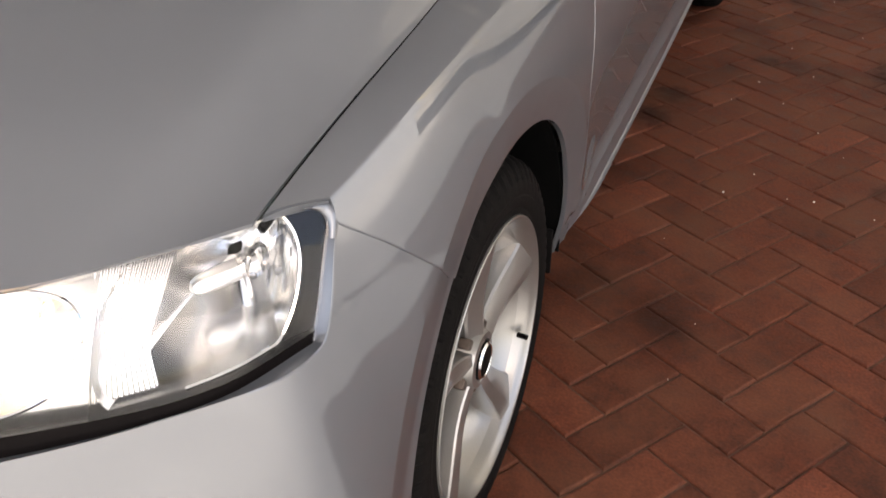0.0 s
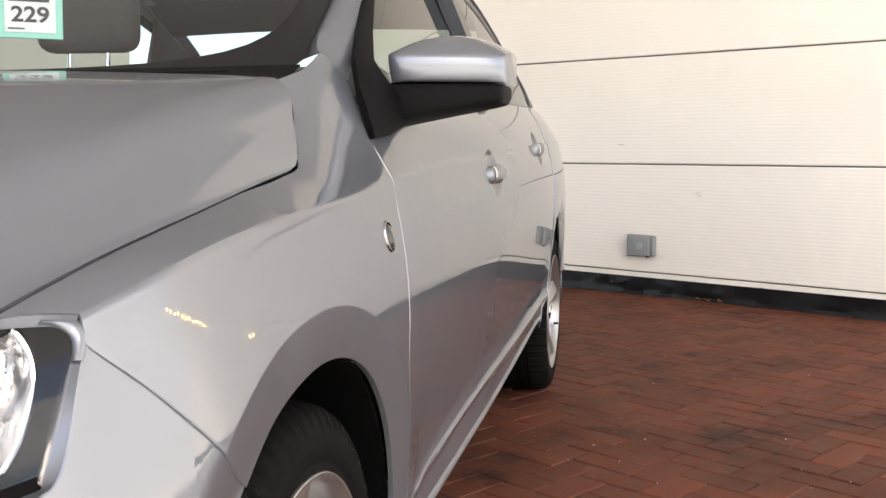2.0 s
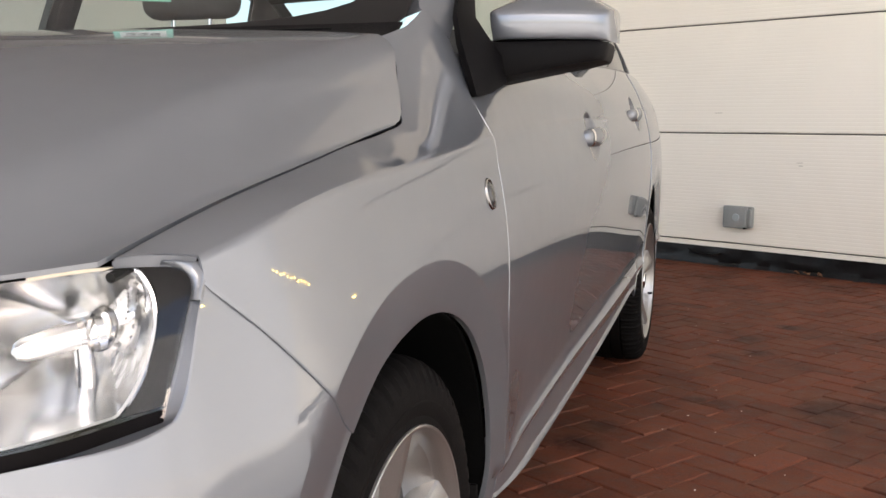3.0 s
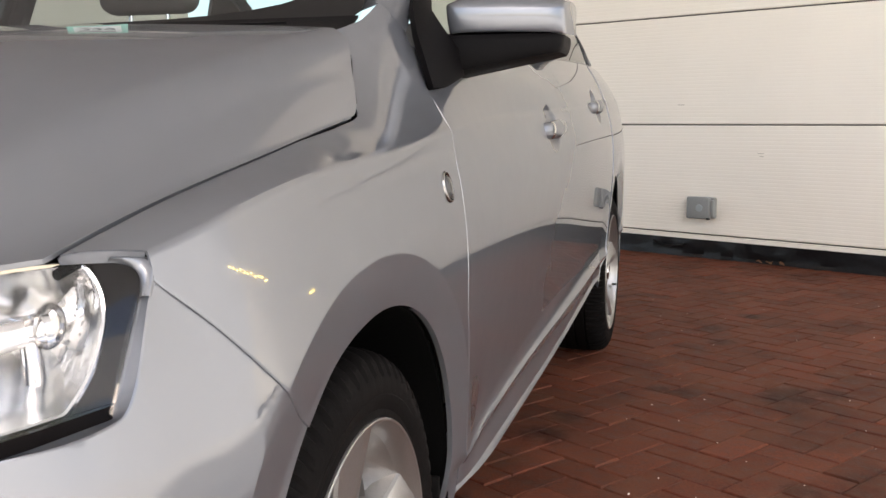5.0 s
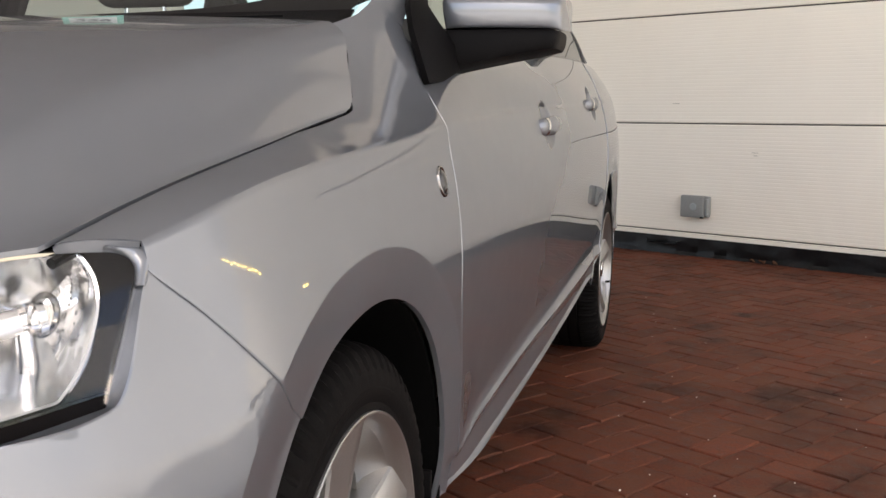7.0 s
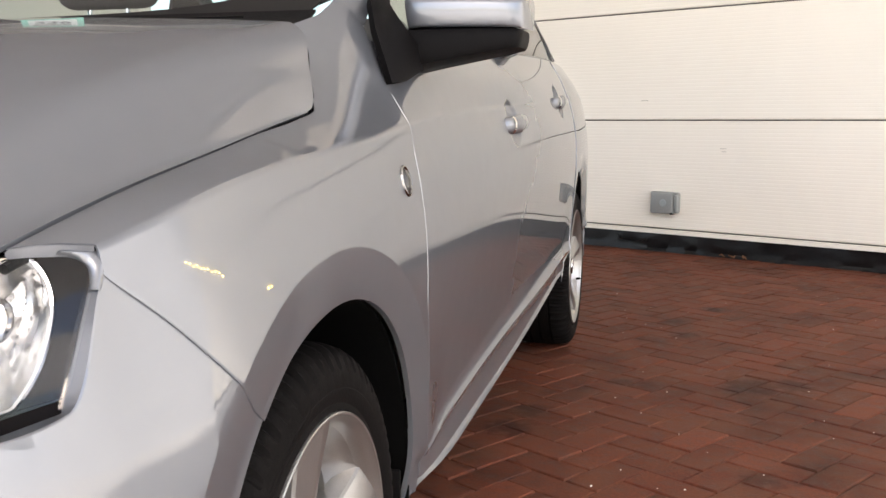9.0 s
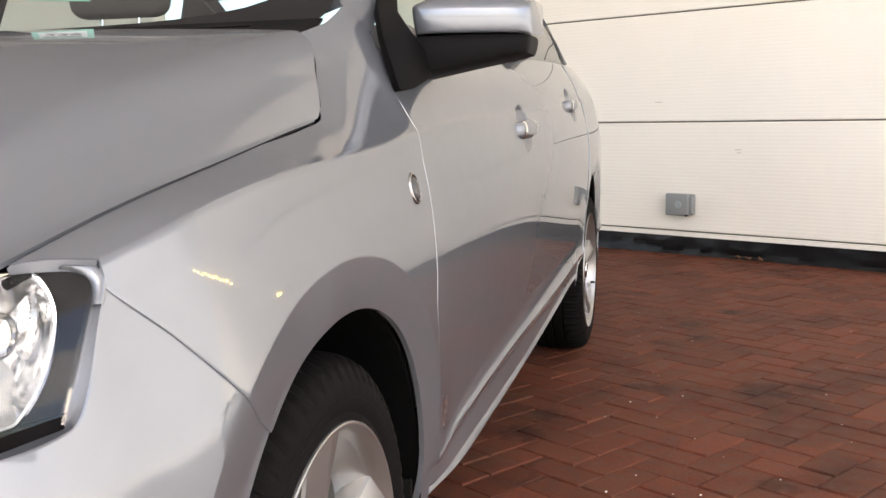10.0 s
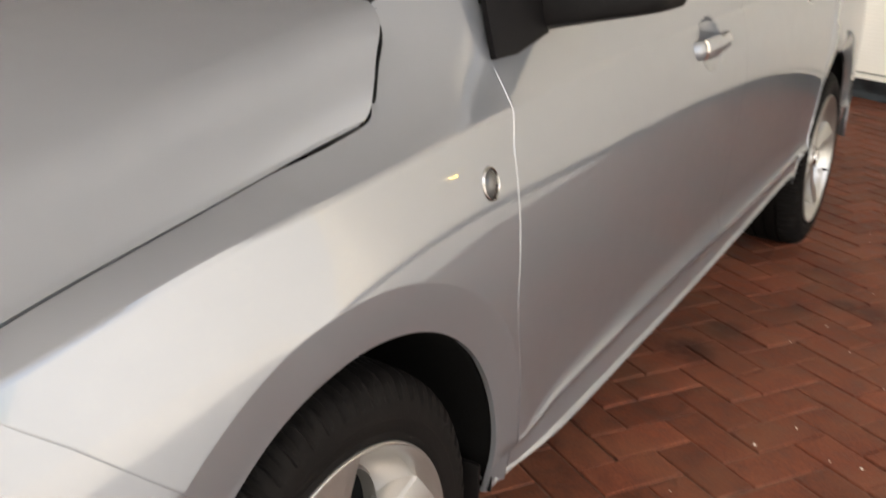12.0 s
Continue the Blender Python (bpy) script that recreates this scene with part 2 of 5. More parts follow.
SCUFF = material("dark_scuff", (0.30, 0.27, 0.22), 0.8)
for x, z, w in ((-1.064, 0.662, 0.020), (-1.058, 0.644, 0.014), (-1.605, 0.957, 0.024)):
    part("scuff", block(x - w, -0.0012, z - 0.0012, x + w, 0.0, z + 0.0012), SCUFF, wall_back, "small dark scuff mark", smooth=False)
part("cable_loop", tube([(-1.773, -0.006, 0.086), (-1.758, -0.014, 0.066), (-1.648, -0.018, 0.060), (-1.561, -0.016, 0.066), (-1.546, -0.006, 0.080)], 0.006, 10), BASE_STRIP, wall_back, "black loop of cable on the plinth")

# unseen canopy above the drive, open to the front; its reach shades the car
ceiling = finish("ceiling", block(-14.0, -3.5, 4.2, 5.6, 16.0, 4.4), SOFFIT, smooth=False)
tagged(ceiling, "unseen plain grey canopy soffit, reaching forward to keep the sun off the car", "ceiling", kind="structure")
road = finish("road", block(-290, -290, -0.05, 290, -0.2, 0.004), APRON, smooth=False)
tagged(road, "pale concrete road in front of the drive", "road", kind="structure")
pavement = finish("pavement", joined([block(2.6, -0.199, -0.05, 290, 290, 0.004), block(1.8, -0.199, -0.05, 2.599, 0.9, 0.004)]), APRON, smooth=False)
tagged(pavement, "pale concrete pavement beside the brick drive", "pavement", kind="structure")
# unseen wall, added and toned for what wing and bumper reflect
wall_right = finish("wall_right", block(2.601, 0.0, 0.0, 9.0, 0.14, 4.2), textured(material("pale_render", (0.68, 0.69, 0.70), 0.8), 90, 0.92, 0.3), smooth=False)
wall_right.matrix_world = WALL
tagged(wall_right, "unseen plain pale wall added beyond the ribbed panels for the car's reflections", "wall", kind="structure")
wall_left = finish("wall_left", block(-24.0, 0.0, 0.0, -7.4, 0.14, 4.2), WALL_PANEL, smooth=False)
wall_left.matrix_world = WALL
tagged(wall_left, "cream panel wall beyond an open gap", "wall", kind="structure")

# ---- the car: lines of the body, x across (its left is +x), y from the front axle to the rear ----
AX, ARCH_R, ARCH_F, ARCH_B = 0.294, 0.331, (0.047, 0.307), (2.640, 0.318)
RINGS = ((0.034, 0.296, 0.403), (2.640, 0.318, 0.395))
FLANGE = 0.064
sh_z = spline([-0.40, -0.335, -0.2, 0.03, 0.25, 0.40, 1.15, 2.1, 2.9, 3.6], [0.737, 0.7475, 0.777, 0.804, 0.823, 0.836, 0.868, 0.900, 0.925, 0.94])
sh_x = spline([-0.40, -0.335, -0.2, 0.03, 0.25, 0.40, 1.15, 2.1, 2.9, 3.3, 3.6], [0.772, 0.786, 0.804, 0.816, 0.820, 0.820, 0.832, 0.828, 0.80, 0.755, 0.66])
gap_z = spline([-0.40, -0.27, -0.06, 0.10, 0.16, 0.20], [0.746, 0.775, 0.812, 0.839, 0.850, 0.860])
gap_x = spline([-0.40, -0.27, -0.06, 0.10, 0.16, 0.20], [0.748, 0.752, 0.758, 0.763, 0.765, 0.755])
belt_z = spline([0.2, 0.40, 0.9, 2.1, 2.7, 3.6], [0.985, 0.955, 0.965, 1.025, 1.04, 1.0])
belt_x = spline([0.2, 0.30, 0.40, 0.9, 2.1, 2.7, 3.3, 3.6], [0.722, 0.738, 0.760, 0.782, 0.770, 0.74, 0.69, 0.60])
mid_z = spline([0.14, 0.25, 0.40, 0.9, 2.1, 2.9, 3.6], [0.848, 0.872, 0.892, 0.915, 0.962, 0.985, 0.97])
mid_x = spline([0.14, 0.25, 0.40, 0.9, 2.1, 2.9, 3.3, 3.6], [0.766, 0.779, 0.787, 0.811, 0.803, 0.770, 0.725, 0.63])
wide_x = spline([-0.40, -0.2, 0.1, 0.5, 1.2, 2.2, 2.7, 3.1, 3.4, 3.6], [0.820, 0.846, 0.853, 0.852, 0.853, 0.853, 0.848, 0.825, 0.77, 0.68])
gap_y = pchip([0.24, 0.34, 0.40, 0.45, 0.50, 0.55, 0.60, 0.70, 0.78, 0.838, 0.87, 0.90, 0.96, 1.02], [0.429, 0.425, 0.416, 0.405, 0.390, 0.375, 0.366, 0.366, 0.369, 0.387, 0.388, 0.384, 0.398, 0.411])


wing_top = pchip([0.14, 0.160, 0.180, 0.207, 0.244, 0.30, 0.34, 0.38, 0.41, 0.45], [0.846, 0.856, 0.885, 0.938, 0.971, 0.984, 0.992, 1.004, 1.016, 1.02])
wing_top_x = pchip([0.14, 0.160, 0.180, 0.207, 0.244, 0.30, 0.34, 0.38, 0.41, 0.45], [0.765, 0.7635, 0.753, 0.738, 0.722, 0.710, 0.705, 0.702, 0.700, 0.70])
wing_bow = spline([0.14, 0.16, 0.18, 0.21, 0.244, 0.30, 0.36, 0.41, 0.45], [0.0, -0.005, -0.010, -0.013, -0.012, -0.007, -0.001, 0.003, 0.003])


def gap_line(y):
    """Height of the shut line between bonnet and wing."""
    return max(gap_z(y), sh_z(y) + 0.001)


def arch_dip(y, z):
    """How far the wing turns in towards the edge of a wheel arch."""
    d = max(r - math.hypot(y - cy, z - cz) for cy, cz, r in RINGS)
    return 0.27 * min(d, FLANGE) if d > 0 else 0.0


def profile(y):
    """The body's section at y from the sill up: height and half width."""
    sz, sx, wx = sh_z(y), sh_x(y), wide_x(y)
    door = smooth01((y - 0.30) / 0.25) * smooth01((2.35 - y) / 0.25)
    nose = 1 - smooth01((y + 0.1) / 0.1)
    rows = [(0.18, wx - 0.06 + 0.045 * nose), (0.27, wx - 0.012 - 0.02 * (1 - door) + 0.038 * nose), (0.335, wx - 0.010 - 0.010 * door + 0.022 * nose), (0.43, wx - 0.004 - 0.014 * door + 0.016 * nose), (0.63, wx - 0.001 * nose)]
    if nose > 0:
        k = (wx + 0.012 - sx - 0.0015) / (sz - 0.424) ** 2
        round_x = lambda z: wx + 0.012 - k * (z - 0.42) ** 2
        rows[4] = (0.63, rows[4][1] * (1 - nose) + round_x(0.63) * nose)
        rows[3] = (0.43, rows[3][1] * (1 - nose) + round_x(0.43) * nose)
    top_x = (1 - nose) * (sx + 0.0165) + (nose * round_x(sz - 0.06) if nose > 0 else 0.0)
    rows += [(sz - 0.06, top_x), (sz - 0.004, sx + 0.0015), (sz + 0.003, sx - 0.003)]
    low = spline([r[0] for r in rows[:7]], [r[1] for r in rows[:7]])

    def whole(tail):
        up = pchip([r[0] for r in rows[6:] + tail[:1]], [r[1] for r in rows[6:] + tail[:1]])
        bowed = spline([r[0] for r in rows[7:] + tail], [r[1] for r in rows[7:] + tail])
        return lambda z: low(z) if z < rows[6][0] else (up(z) if z < rows[7][0] else bowed(z))

    if y < 0.14:
        up = pchip([r[0] for r in rows[6:]] + [max(gap_line(y), sz + 0.006), 1.0], [r[1] for r in rows[6:]] + [gap_x(y), gap_x(y) - 0.06])
        return lambda z: low(z) if z < rows[6][0] else up(z)
    z0, x0, z1, x1 = sz + 0.003, sx - 0.003, wing_top(y), wing_top_x(y)
    wing = whole([(z0 + (z1 - z0) * 0.32, x0 + (x1 - x0) * 0.32 + wing_bow(y)), (z1, x1)])
    door_side = whole([(mid_z(y), mid_x(y)), (belt_z(y), belt_x(y)), (1.12, belt_x(y) - 0.05)])
    w = smooth01((y - 0.34) / 0.14)
    if w <= 0:
        return wing
    if w >= 1:
        return door_side
    return lambda z: (1 - w) * wing(z) + w * door_side(z)


crease_z = pchip([0.42, 0.62, 1.10, 1.95, 2.4], [0.338, 0.359, 0.384, 0.402, 0.41])
flare_h = pchip([0.40, 0.50, 0.75, 1.02, 1.39, 1.81, 2.1, 2.4], [0.0, 0.020, 0.036, 0.048, 0.062, 0.066, 0.05, 0.02])


def flare(y, z):
    """How far the foot of a door swells out to its lower crease."""
    w, c = flare_h(y), crease_z(y)
    if y < 0.40 or w <= 0 or z > c + w:
        return 0.0
    return 0.25 * w * ((c + w - z) / w) ** 2 if z > c else max(0.25 * w - 0.65 * (c - z), -0.012)


PROFILES = {}


def side(y, z):
    k = round(y, 6)
    if k not in PROFILES:
        PROFILES[k] = profile(k)
    return Vector((PROFILES[k](z) - arch_dip(y, z) + flare(y, z), y, z))


def arch_z(y, c):
    d = ARCH_R**2 - (y - c[0]) ** 2
    return c[1] + math.sqrt(d) if d > 0 else None


car = thing("car", "silver metallic liftback saloon parked on red brick paving, sidelight lit", "car")

# front wing


def wing_low(y):
    if y < -0.215:
        return 0.725 + (y + 0.328) * (0.618 - 0.725) / 0.113
    if y < -0.172:
        return 0.618 + (y + 0.215) * (0.575 - 0.618) / 0.043
    return arch_z(y, ARCH_F) if y < ARCH_F[0] + ARCH_R * 0.9995 else 0.270


SEAM = (Vector((0.706, 0.404, 1.013)), Vector((0.7255, 0.412, 1.001)), Vector((0.745, 0.416, 0.972)))
TOP_AT = [0.0, 0.12, 0.24, 0.33, 0.365, 0.40, 0.44, 0.51, 0.58, 0.64, 0.72, 0.80, 0.88, 0.94, 0.97, 1.0]
TOP_EDGE = [Vector((gap_x(y) + 0.0012, y, gap_line(y) - 0.0008)) for y in (0.0, 0.05, 0.10, 0.136)]
TOP_EDGE += [Vector(p) for p in ((0.7660, 0.1530, 0.849), (0.7655, 0.1665, 0.857), (0.7605, 0.1820, 0.875), (0.7450, 0.2100, 0.908), (0.7285, 0.2410, 0.943), (0.7040, 0.2540, 0.959), (0.7040, 0.2860, 0.970), (0.7070, 0.3250, 0.981), (0.7080, 0.3620, 0.996))] + list(SEAM)
top_edge = [pchip(TOP_AT, [p[k] for p in TOP_EDGE]) for k in range(3)]
end_z = sh_z(0.388)
end_edge = curve3([tuple(side(gap_y(end_z), end_z)), (0.799, 0.388, 0.877), (0.780, 0.391, 0.906), (0.760, 0.405, 0.940), tuple(SEAM[2])])


def thin_plate(points):
    """A smooth sheet x(y, z) through a few points."""
    q = np.array([(p[1], p[2]) for p in points])
    n = len(q)
    bend = lambda d: np.where(d > 0, d * d * np.log(np.maximum(d, 1e-12)), 0.0)
    a = np.zeros((n + 3, n + 3))
    a[:n, :n] = bend(np.linalg.norm(q[:, None] - q[None], axis=2)) + np.eye(n) * 4e-3
    a[:n, n], a[:n, n + 1:] = 1, q
    a[n:, :n] = a[:n, n:].T
    w = np.linalg.solve(a, np.array([p[0] for p in points] + [0, 0, 0]))
    return lambda y, z: float(w[:n] @ bend(np.hypot(q[:, 0] - y, q[:, 1] - z)) + w[n] + w[n + 1] * y + w[n + 2] * z)


plate_x = thin_plate([side(y, sh_z(y)) for y in steps(0.0, 0.385, 12)] + TOP_EDGE[:5] + TOP_EDGE[10:] + [end_edge(v) for v in (0.15, 0.4, 0.7)] + [Vector((sh_x(0.0) * 0.5 + gap_x(0.0) * 0.5, 0.0, sh_z(0.0) * 0.5 + gap_line(0.0) * 0.5 + 0.0015))])


def wing_upper(foot, foot0, foot1, s, v):
    """The wing above its shoulder, spanned between bonnet, windscreen, pillar and door."""
    t, t0, t1 = (Vector([f(q) for f in top_edge]) for q in (s, 0.0, 1.0))
    p = foot.lerp(t, v) + foot0.lerp(t0, v).lerp(end_edge(v), s) - (foot0.lerp(foot1, s)).lerp(t0.lerp(t1, s), v)
    w = smooth01(s / 0.2)
    p.x += w * (plate_x(p.y, p.z) + (foot.x - plate_x(foot.y, foot.z)) * (1 - v) - p.x)
    return p


ys = steps(-0.333, -0.18, 26) + [ARCH_F[0] + ARCH_R * math.cos(a) for a in steps(radians(128.2), radians(1.9), 80)] + steps(0.379, 0.409, 5)
rows = []
for y in ys:
    lo = wing_low(y)
    hi = wing_top(y) if y > 0.14 else gap_line(y) - 0.0008
    sz = sh_z(y)
    d = RINGS[0][2] ** 2 - (y - RINGS[0][0]) ** 2
    ring = max(min(RINGS[0][1] + math.sqrt(max(d, 0.0)), sz - 0.03), lo + 0.002)
    levels = steps(lo, ring - 0.0012, 20) + [ring] + steps(ring + 0.0012, sz - 0.0045, 62) + [sz - 0.0025, sz]
    r = []
    for k in range(-1, 112):
        if k <= 84:
            yo, z = y, levels[max(k, 0)]
        else:
            t = (k - 84) / 27
            yo = y - 0.050 * t * (1 - smooth01((y + 0.344) / 0.30))
            top = wing_top(yo) if yo > 0.14 else gap_line(yo) - 0.0008
            z = sh_z(yo) + (top - sh_z(yo)) * t
        ya = max(0.2, ARCH_F[0] + math.sqrt(max(ARCH_R**2 - (z - ARCH_F[1]) ** 2, 0.0)))
        yy = yo + (gap_y(z) - 0.41) * smooth01((yo - ya) / (0.409 - ya))
        p = side(yy, z)
        if k <= 84:
            p.y -= 0.004 * (1 - smooth01((y + 0.333) / 0.05)) * min(max((sz - z) / 0.022, 0.0), 1.0)
        if k == 84:
            foot = p.copy()
        if k > 84 and y > 0:
            p = wing_upper(foot, side(0.0, sh_z(0.0)), end_edge(0.0), y / 0.409, t)
        elif k > 84:
            p = Vector((sh_x(yo) + (gap_x(yo) + 0.0012 - sh_x(yo)) * t, yo, z + 0.0015 * math.sin(math.pi * t)))
        if k < 0:
            p.x -= 0.006 if y > -0.17 else 0.0015
        r.append(p)
    rows.append(r)
panel("front_wing", rows, PAINT, car, thick=0.0022, label="silver front wing with flared wheel arch")
HANDLES = ((1.155, 0.831), (2.03, 0.893))


def dish(y, z):
    """Depth of the finger recess behind each door handle."""
    d = 0.0
    for hy, hz in HANDLES:
        r = ((y - hy) / 0.066) ** 2 + ((z - hz) / 0.049) ** 2
        if r < 1:
            d = 0.020 * (1 - r) ** 0.6
    return d


def door_rows(y0, y1, hy, hz, lo, hi, cut=None):
    rows = []
    ys = sorted(set(steps(y0, y1, 60) + steps(hy - 0.075, hy + 0.075, 40)))
    for y in ys:
        a, b = lo(y), hi(y)
        h = hz
        c, w = crease_z(y), max(flare_h(y), 0.008)
        zs = steps(a, c, 6) + steps(c, c + w, 12)[1:] + steps(c + w, h - 0.055, 26)[1:-1] + steps(h - 0.055, h + 0.055, 30) + steps(h + 0.055, b, 8)[1:]
        r = []
        for z in zs:
            yy = y
            if y < 0.8:
                yy = y + (gap_y(z) - 0.41) * (1 - smooth01((y - 0.41) / 0.3))
            elif cut:
                yy = y + cut(z) * smooth01((y - 1.75) / 0.5)
            p = side(yy, z)
            p.x -= dish(yy, z)
            r.append(p)
        rows.append(r)
    return rows


door_low = pchip([0.3, 1.4, 2.4], [0.288, 0.306, 0.345])
front_doors = panel("front_door", door_rows(0.4108, 1.3852, *HANDLES[0], door_low, belt_z), PAINT, car, thick=0.002)
for door, s in zip(front_doors, (1, -1)):
    edge = [side(gap_y(z) + 0.0012, z) for z in steps(0.30, 0.90, 60)]
    part("door_edge", tube([Vector((s * (p.x + 0.0016), p.y, p.z)) for p in edge], 0.0014, 8), PAINT, door, "rolled silver door edge")
rear_cut = pchip([0.30, 0.40, 0.55, 0.70, 0.85, 1.05], [-0.10, -0.085, -0.03, 0.03, 0.05, 0.03])
rear_doors = panel("rear_door", door_rows(1.3859, 2.34, *HANDLES[1], door_low, belt_z, rear_cut), PAINT, car, thick=0.002)

# sills
sill_low = pchip([0.3, 1.2, 2.3], [0.266, 0.288, 0.331])
rows = []
for y in steps(0.386, 2.31, 60):
    top = door_low(y) - 0.006
    x = side(max(y, 0.46), door_low(max(y, 0.46)) - 0.006).x - 0.014 * (1 - smooth01((y - 0.386) / 0.26))
    rows.append([Vector((x - 0.11, y, sill_low(y) - 0.012)), Vector((x - 0.03, y, sill_low(y) - 0.004)), Vector((x - 0.008, y, sill_low(y) - 0.0015)), Vector((x + 0.001, y, sill_low(y) + 0.004)), Vector((x - 0.002, y, sill_low(y) + 0.011)),
                 Vector((x - 0.009, y, sill_low(y) + 0.016)), Vector((x - 0.014, y, top - 0.006)), Vector((x - 0.012, y, top)), Vector((x - 0.03, y, top + 0.02))])
panel("sill", rows, PAINT, car, label="silver sill with a raised edge")

# rear quarter
ys = steps(2.2828, ARCH_B[0] - ARCH_R, 3) + [ARCH_B[0] - ARCH_R * math.cos(a) for a in steps(radians(2), radians(178), 50)] + steps(ARCH_B[0] + ARCH_R + 0.004, 3.55, 24)
rows = []
for y in ys:
    z0 = arch_z(y, ARCH_B)
    z0 = z0 if z0 and abs(y - ARCH_B[0]) < ARCH_R * 0.999 else 0.30
    r = []
    for k in range(34):
        z = z0 + (belt_z(y) - z0) * k / 33
        yy = y + (rear_cut(z) + 0.058) * (1 - smooth01((y - 2.285) / 0.3)) if y < 2.6 else y
        r.append(side(yy, z))
    rows.append(r)
panel("rear_quarter", rows, PAINT, car)

# bonnet
hood_front = curve3([(0, -0.70, 0.722), (0.25, -0.672, 0.726), (0.45, -0.612, 0.731), (0.61, -0.532, 0.735), (0.69, -0.450, 0.738), (0.742, -0.396, 0.744)])
hood_rear = curve3([(0, 0.12, 0.966), (0.40, 0.155, 0.966), (0.60, 0.215, 0.965), (0.697, 0.246, 0.9625), (0.7235, 0.2340, 0.9450), (0.7395, 0.2040, 0.9100), (0.7550, 0.1760, 0.8770), (0.7612, 0.1610, 0.8590), (0.7628, 0.1500, 0.8505), (gap_x(0.136) - 0.0013, 0.136, gap_line(0.136))])
hood_mid = curve3([(0, -0.70, 0.722), (0, -0.62, 0.775), (0, -0.45, 0.842), (0, -0.2, 0.918), (0, 0.0, 0.953), (0, 0.12, 0.966)])
hood_edge = curve3([(gap_x(y) - 0.0013, y, gap_line(y)) for y in steps(-0.396, 0.136, 15)])


def hood_point(a, b):
    """a: from the middle (0) to the side (1); b: from the front (0) to the rear (1)."""
    f, r, m, e = hood_front(a), hood_rear(a), hood_mid(b), hood_edge(b)
    p = m * (1 - a) + e * a + f * (1 - b) + r * b
    p -= hood_front(0) * (1 - a) * (1 - b) + hood_front(1) * a * (1 - b) + hood_rear(0) * (1 - a) * b + hood_rear(1) * a * b
    k = smooth01(b / 0.25) * (1 - b)
    p.z += k * (m.z - e.z) * (a - 0.80 * a**2 - 0.20 * a**9)
    return p


rows = []
for i in range(60):
    a = 1 - (1 - i / 59) ** 1.8
    rows.append([hood_point(a, k / 49) for k in range(50)])
full = [[Vector((-p.x, p.y, p.z)) for p in r] for r in rows[:0:-1]] + rows
part("bonnet", sheet(full), PAINT, car, "silver bonnet", thick=0.004)
for s in (1, -1):
    seal = [hood_edge(u) for u in steps(0.02, 1, 30)] + [hood_rear(u) for u in steps(0.995, 0.70, 24)]
    part("bonnet_seal", tube([Vector((s * p.x, p.y + 0.002, p.z - 0.012)) for p in seal], 0.0042, 8), LINER, car, "black rubber bonnet seal")


# bumper: wraps from the wheel arch to the middle of the nose
plan = curve3([(0.856, -0.08, 0), (0.855, -0.15, 0), (0.850, -0.25, 0), (0.836, -0.35, 0), (0.806, -0.43, 0), (0.757, -0.492, 0), (0.62, -0.602, 0), (0.45, -0.70, 0), (0.22, -0.765, 0), (0, -0.785, 0)])
PLAN = [(u, plan(u)) for u in steps(0, 1, 400)]


PLAN_Y, PLAN_U = [-q[1].y for q in PLAN], [q[0] for q in PLAN]


def plan_u(y):
    return float(np.interp(-y, PLAN_Y, PLAN_U))


U_SEAM, U_KINK, U_LAMP, U_LOW = plan_u(ARCH_F[0] - math.sqrt(ARCH_R**2 - (0.575 - ARCH_F[1]) ** 2)), plan_u(-0.215), plan_u(-0.332), plan_u(-0.405)
bumper_top = pchip([0, U_SEAM, U_KINK, plan_u(-0.25), plan_u(-0.29), plan_u(-0.322), U_LAMP, U_LOW, plan_u(-0.492), plan_u(-0.60), 0.8, 1], [0.56, 0.5775, 0.6205, 0.6525, 0.6900, 0.7205, 0.7280, 0.643, 0.634, 0.618, 0.59, 0.59])
bumper_in = pchip([0.18, 0.30, 0.42, 0.50, 0.58, 0.66, 0.75], [0.022, -0.005, -0.010, -0.0079, -0.0015, 0.009, 0.026])


def arch_u(z, extra):
    """Where the bumper meets the arch's edge, or its flange, at a height."""
    z = min(z, 0.575)
    cy, cz, r = RINGS[0] if extra else (*ARCH_F, ARCH_R)
    return plan_u(cy - math.sqrt(max(r**2 - (z - cz) ** 2, 0.0)))


def along(z, s):
    u0, ur = arch_u(z, 0.0), arch_u(z, FLANGE)
    if s < 0.12:
        return u0 + (ur - u0) * s / 0.12
    return ur + ((s - 0.12) / 0.88) ** 1.25 * (1 - ur)


def bumper_point(s, v):
    top = bumper_top(along(0.575, s))
    z = 0.18 + v * (top - 0.18)
    u = along(z, s)
    p, q = plan(max(u - 0.004, 0)), plan(min(u + 0.004, 1))
    n = Vector((-(q - p).y, (q - p).x, 0)).normalized()
    c = plan(u)
    n = n if n.dot(c - Vector((0.2, 0.3, 0))) > 0 else -n
    c = c - n * bumper_in(z)
    c.z = z
    w = smooth01((c.y + 0.52) / 0.22)
    return c.lerp(side(max(c.y, -0.40), z), w) if c.y > -0.40 else c.lerp(Vector((side(-0.40, z).x, c.y, z)), w)


S_LAMP = 0.12 + 0.88 * ((U_LAMP - arch_u(0.575, FLANGE)) / (1 - arch_u(0.575, FLANGE))) ** 0.8
STATIONS = sorted(steps(0, 0.117, 12) + [0.12, 0.123] + steps(0.13, 1, 100) + [S_LAMP + d for d in (-0.004, -0.002, 0.0, 0.002, 0.004)])
rows = [[bumper_point(s, k / 59) for k in range(60)] for s in STATIONS]
full = rows + [[Vector((-p.x, p.y, p.z)) for p in r] for r in rows[-2::-1]]
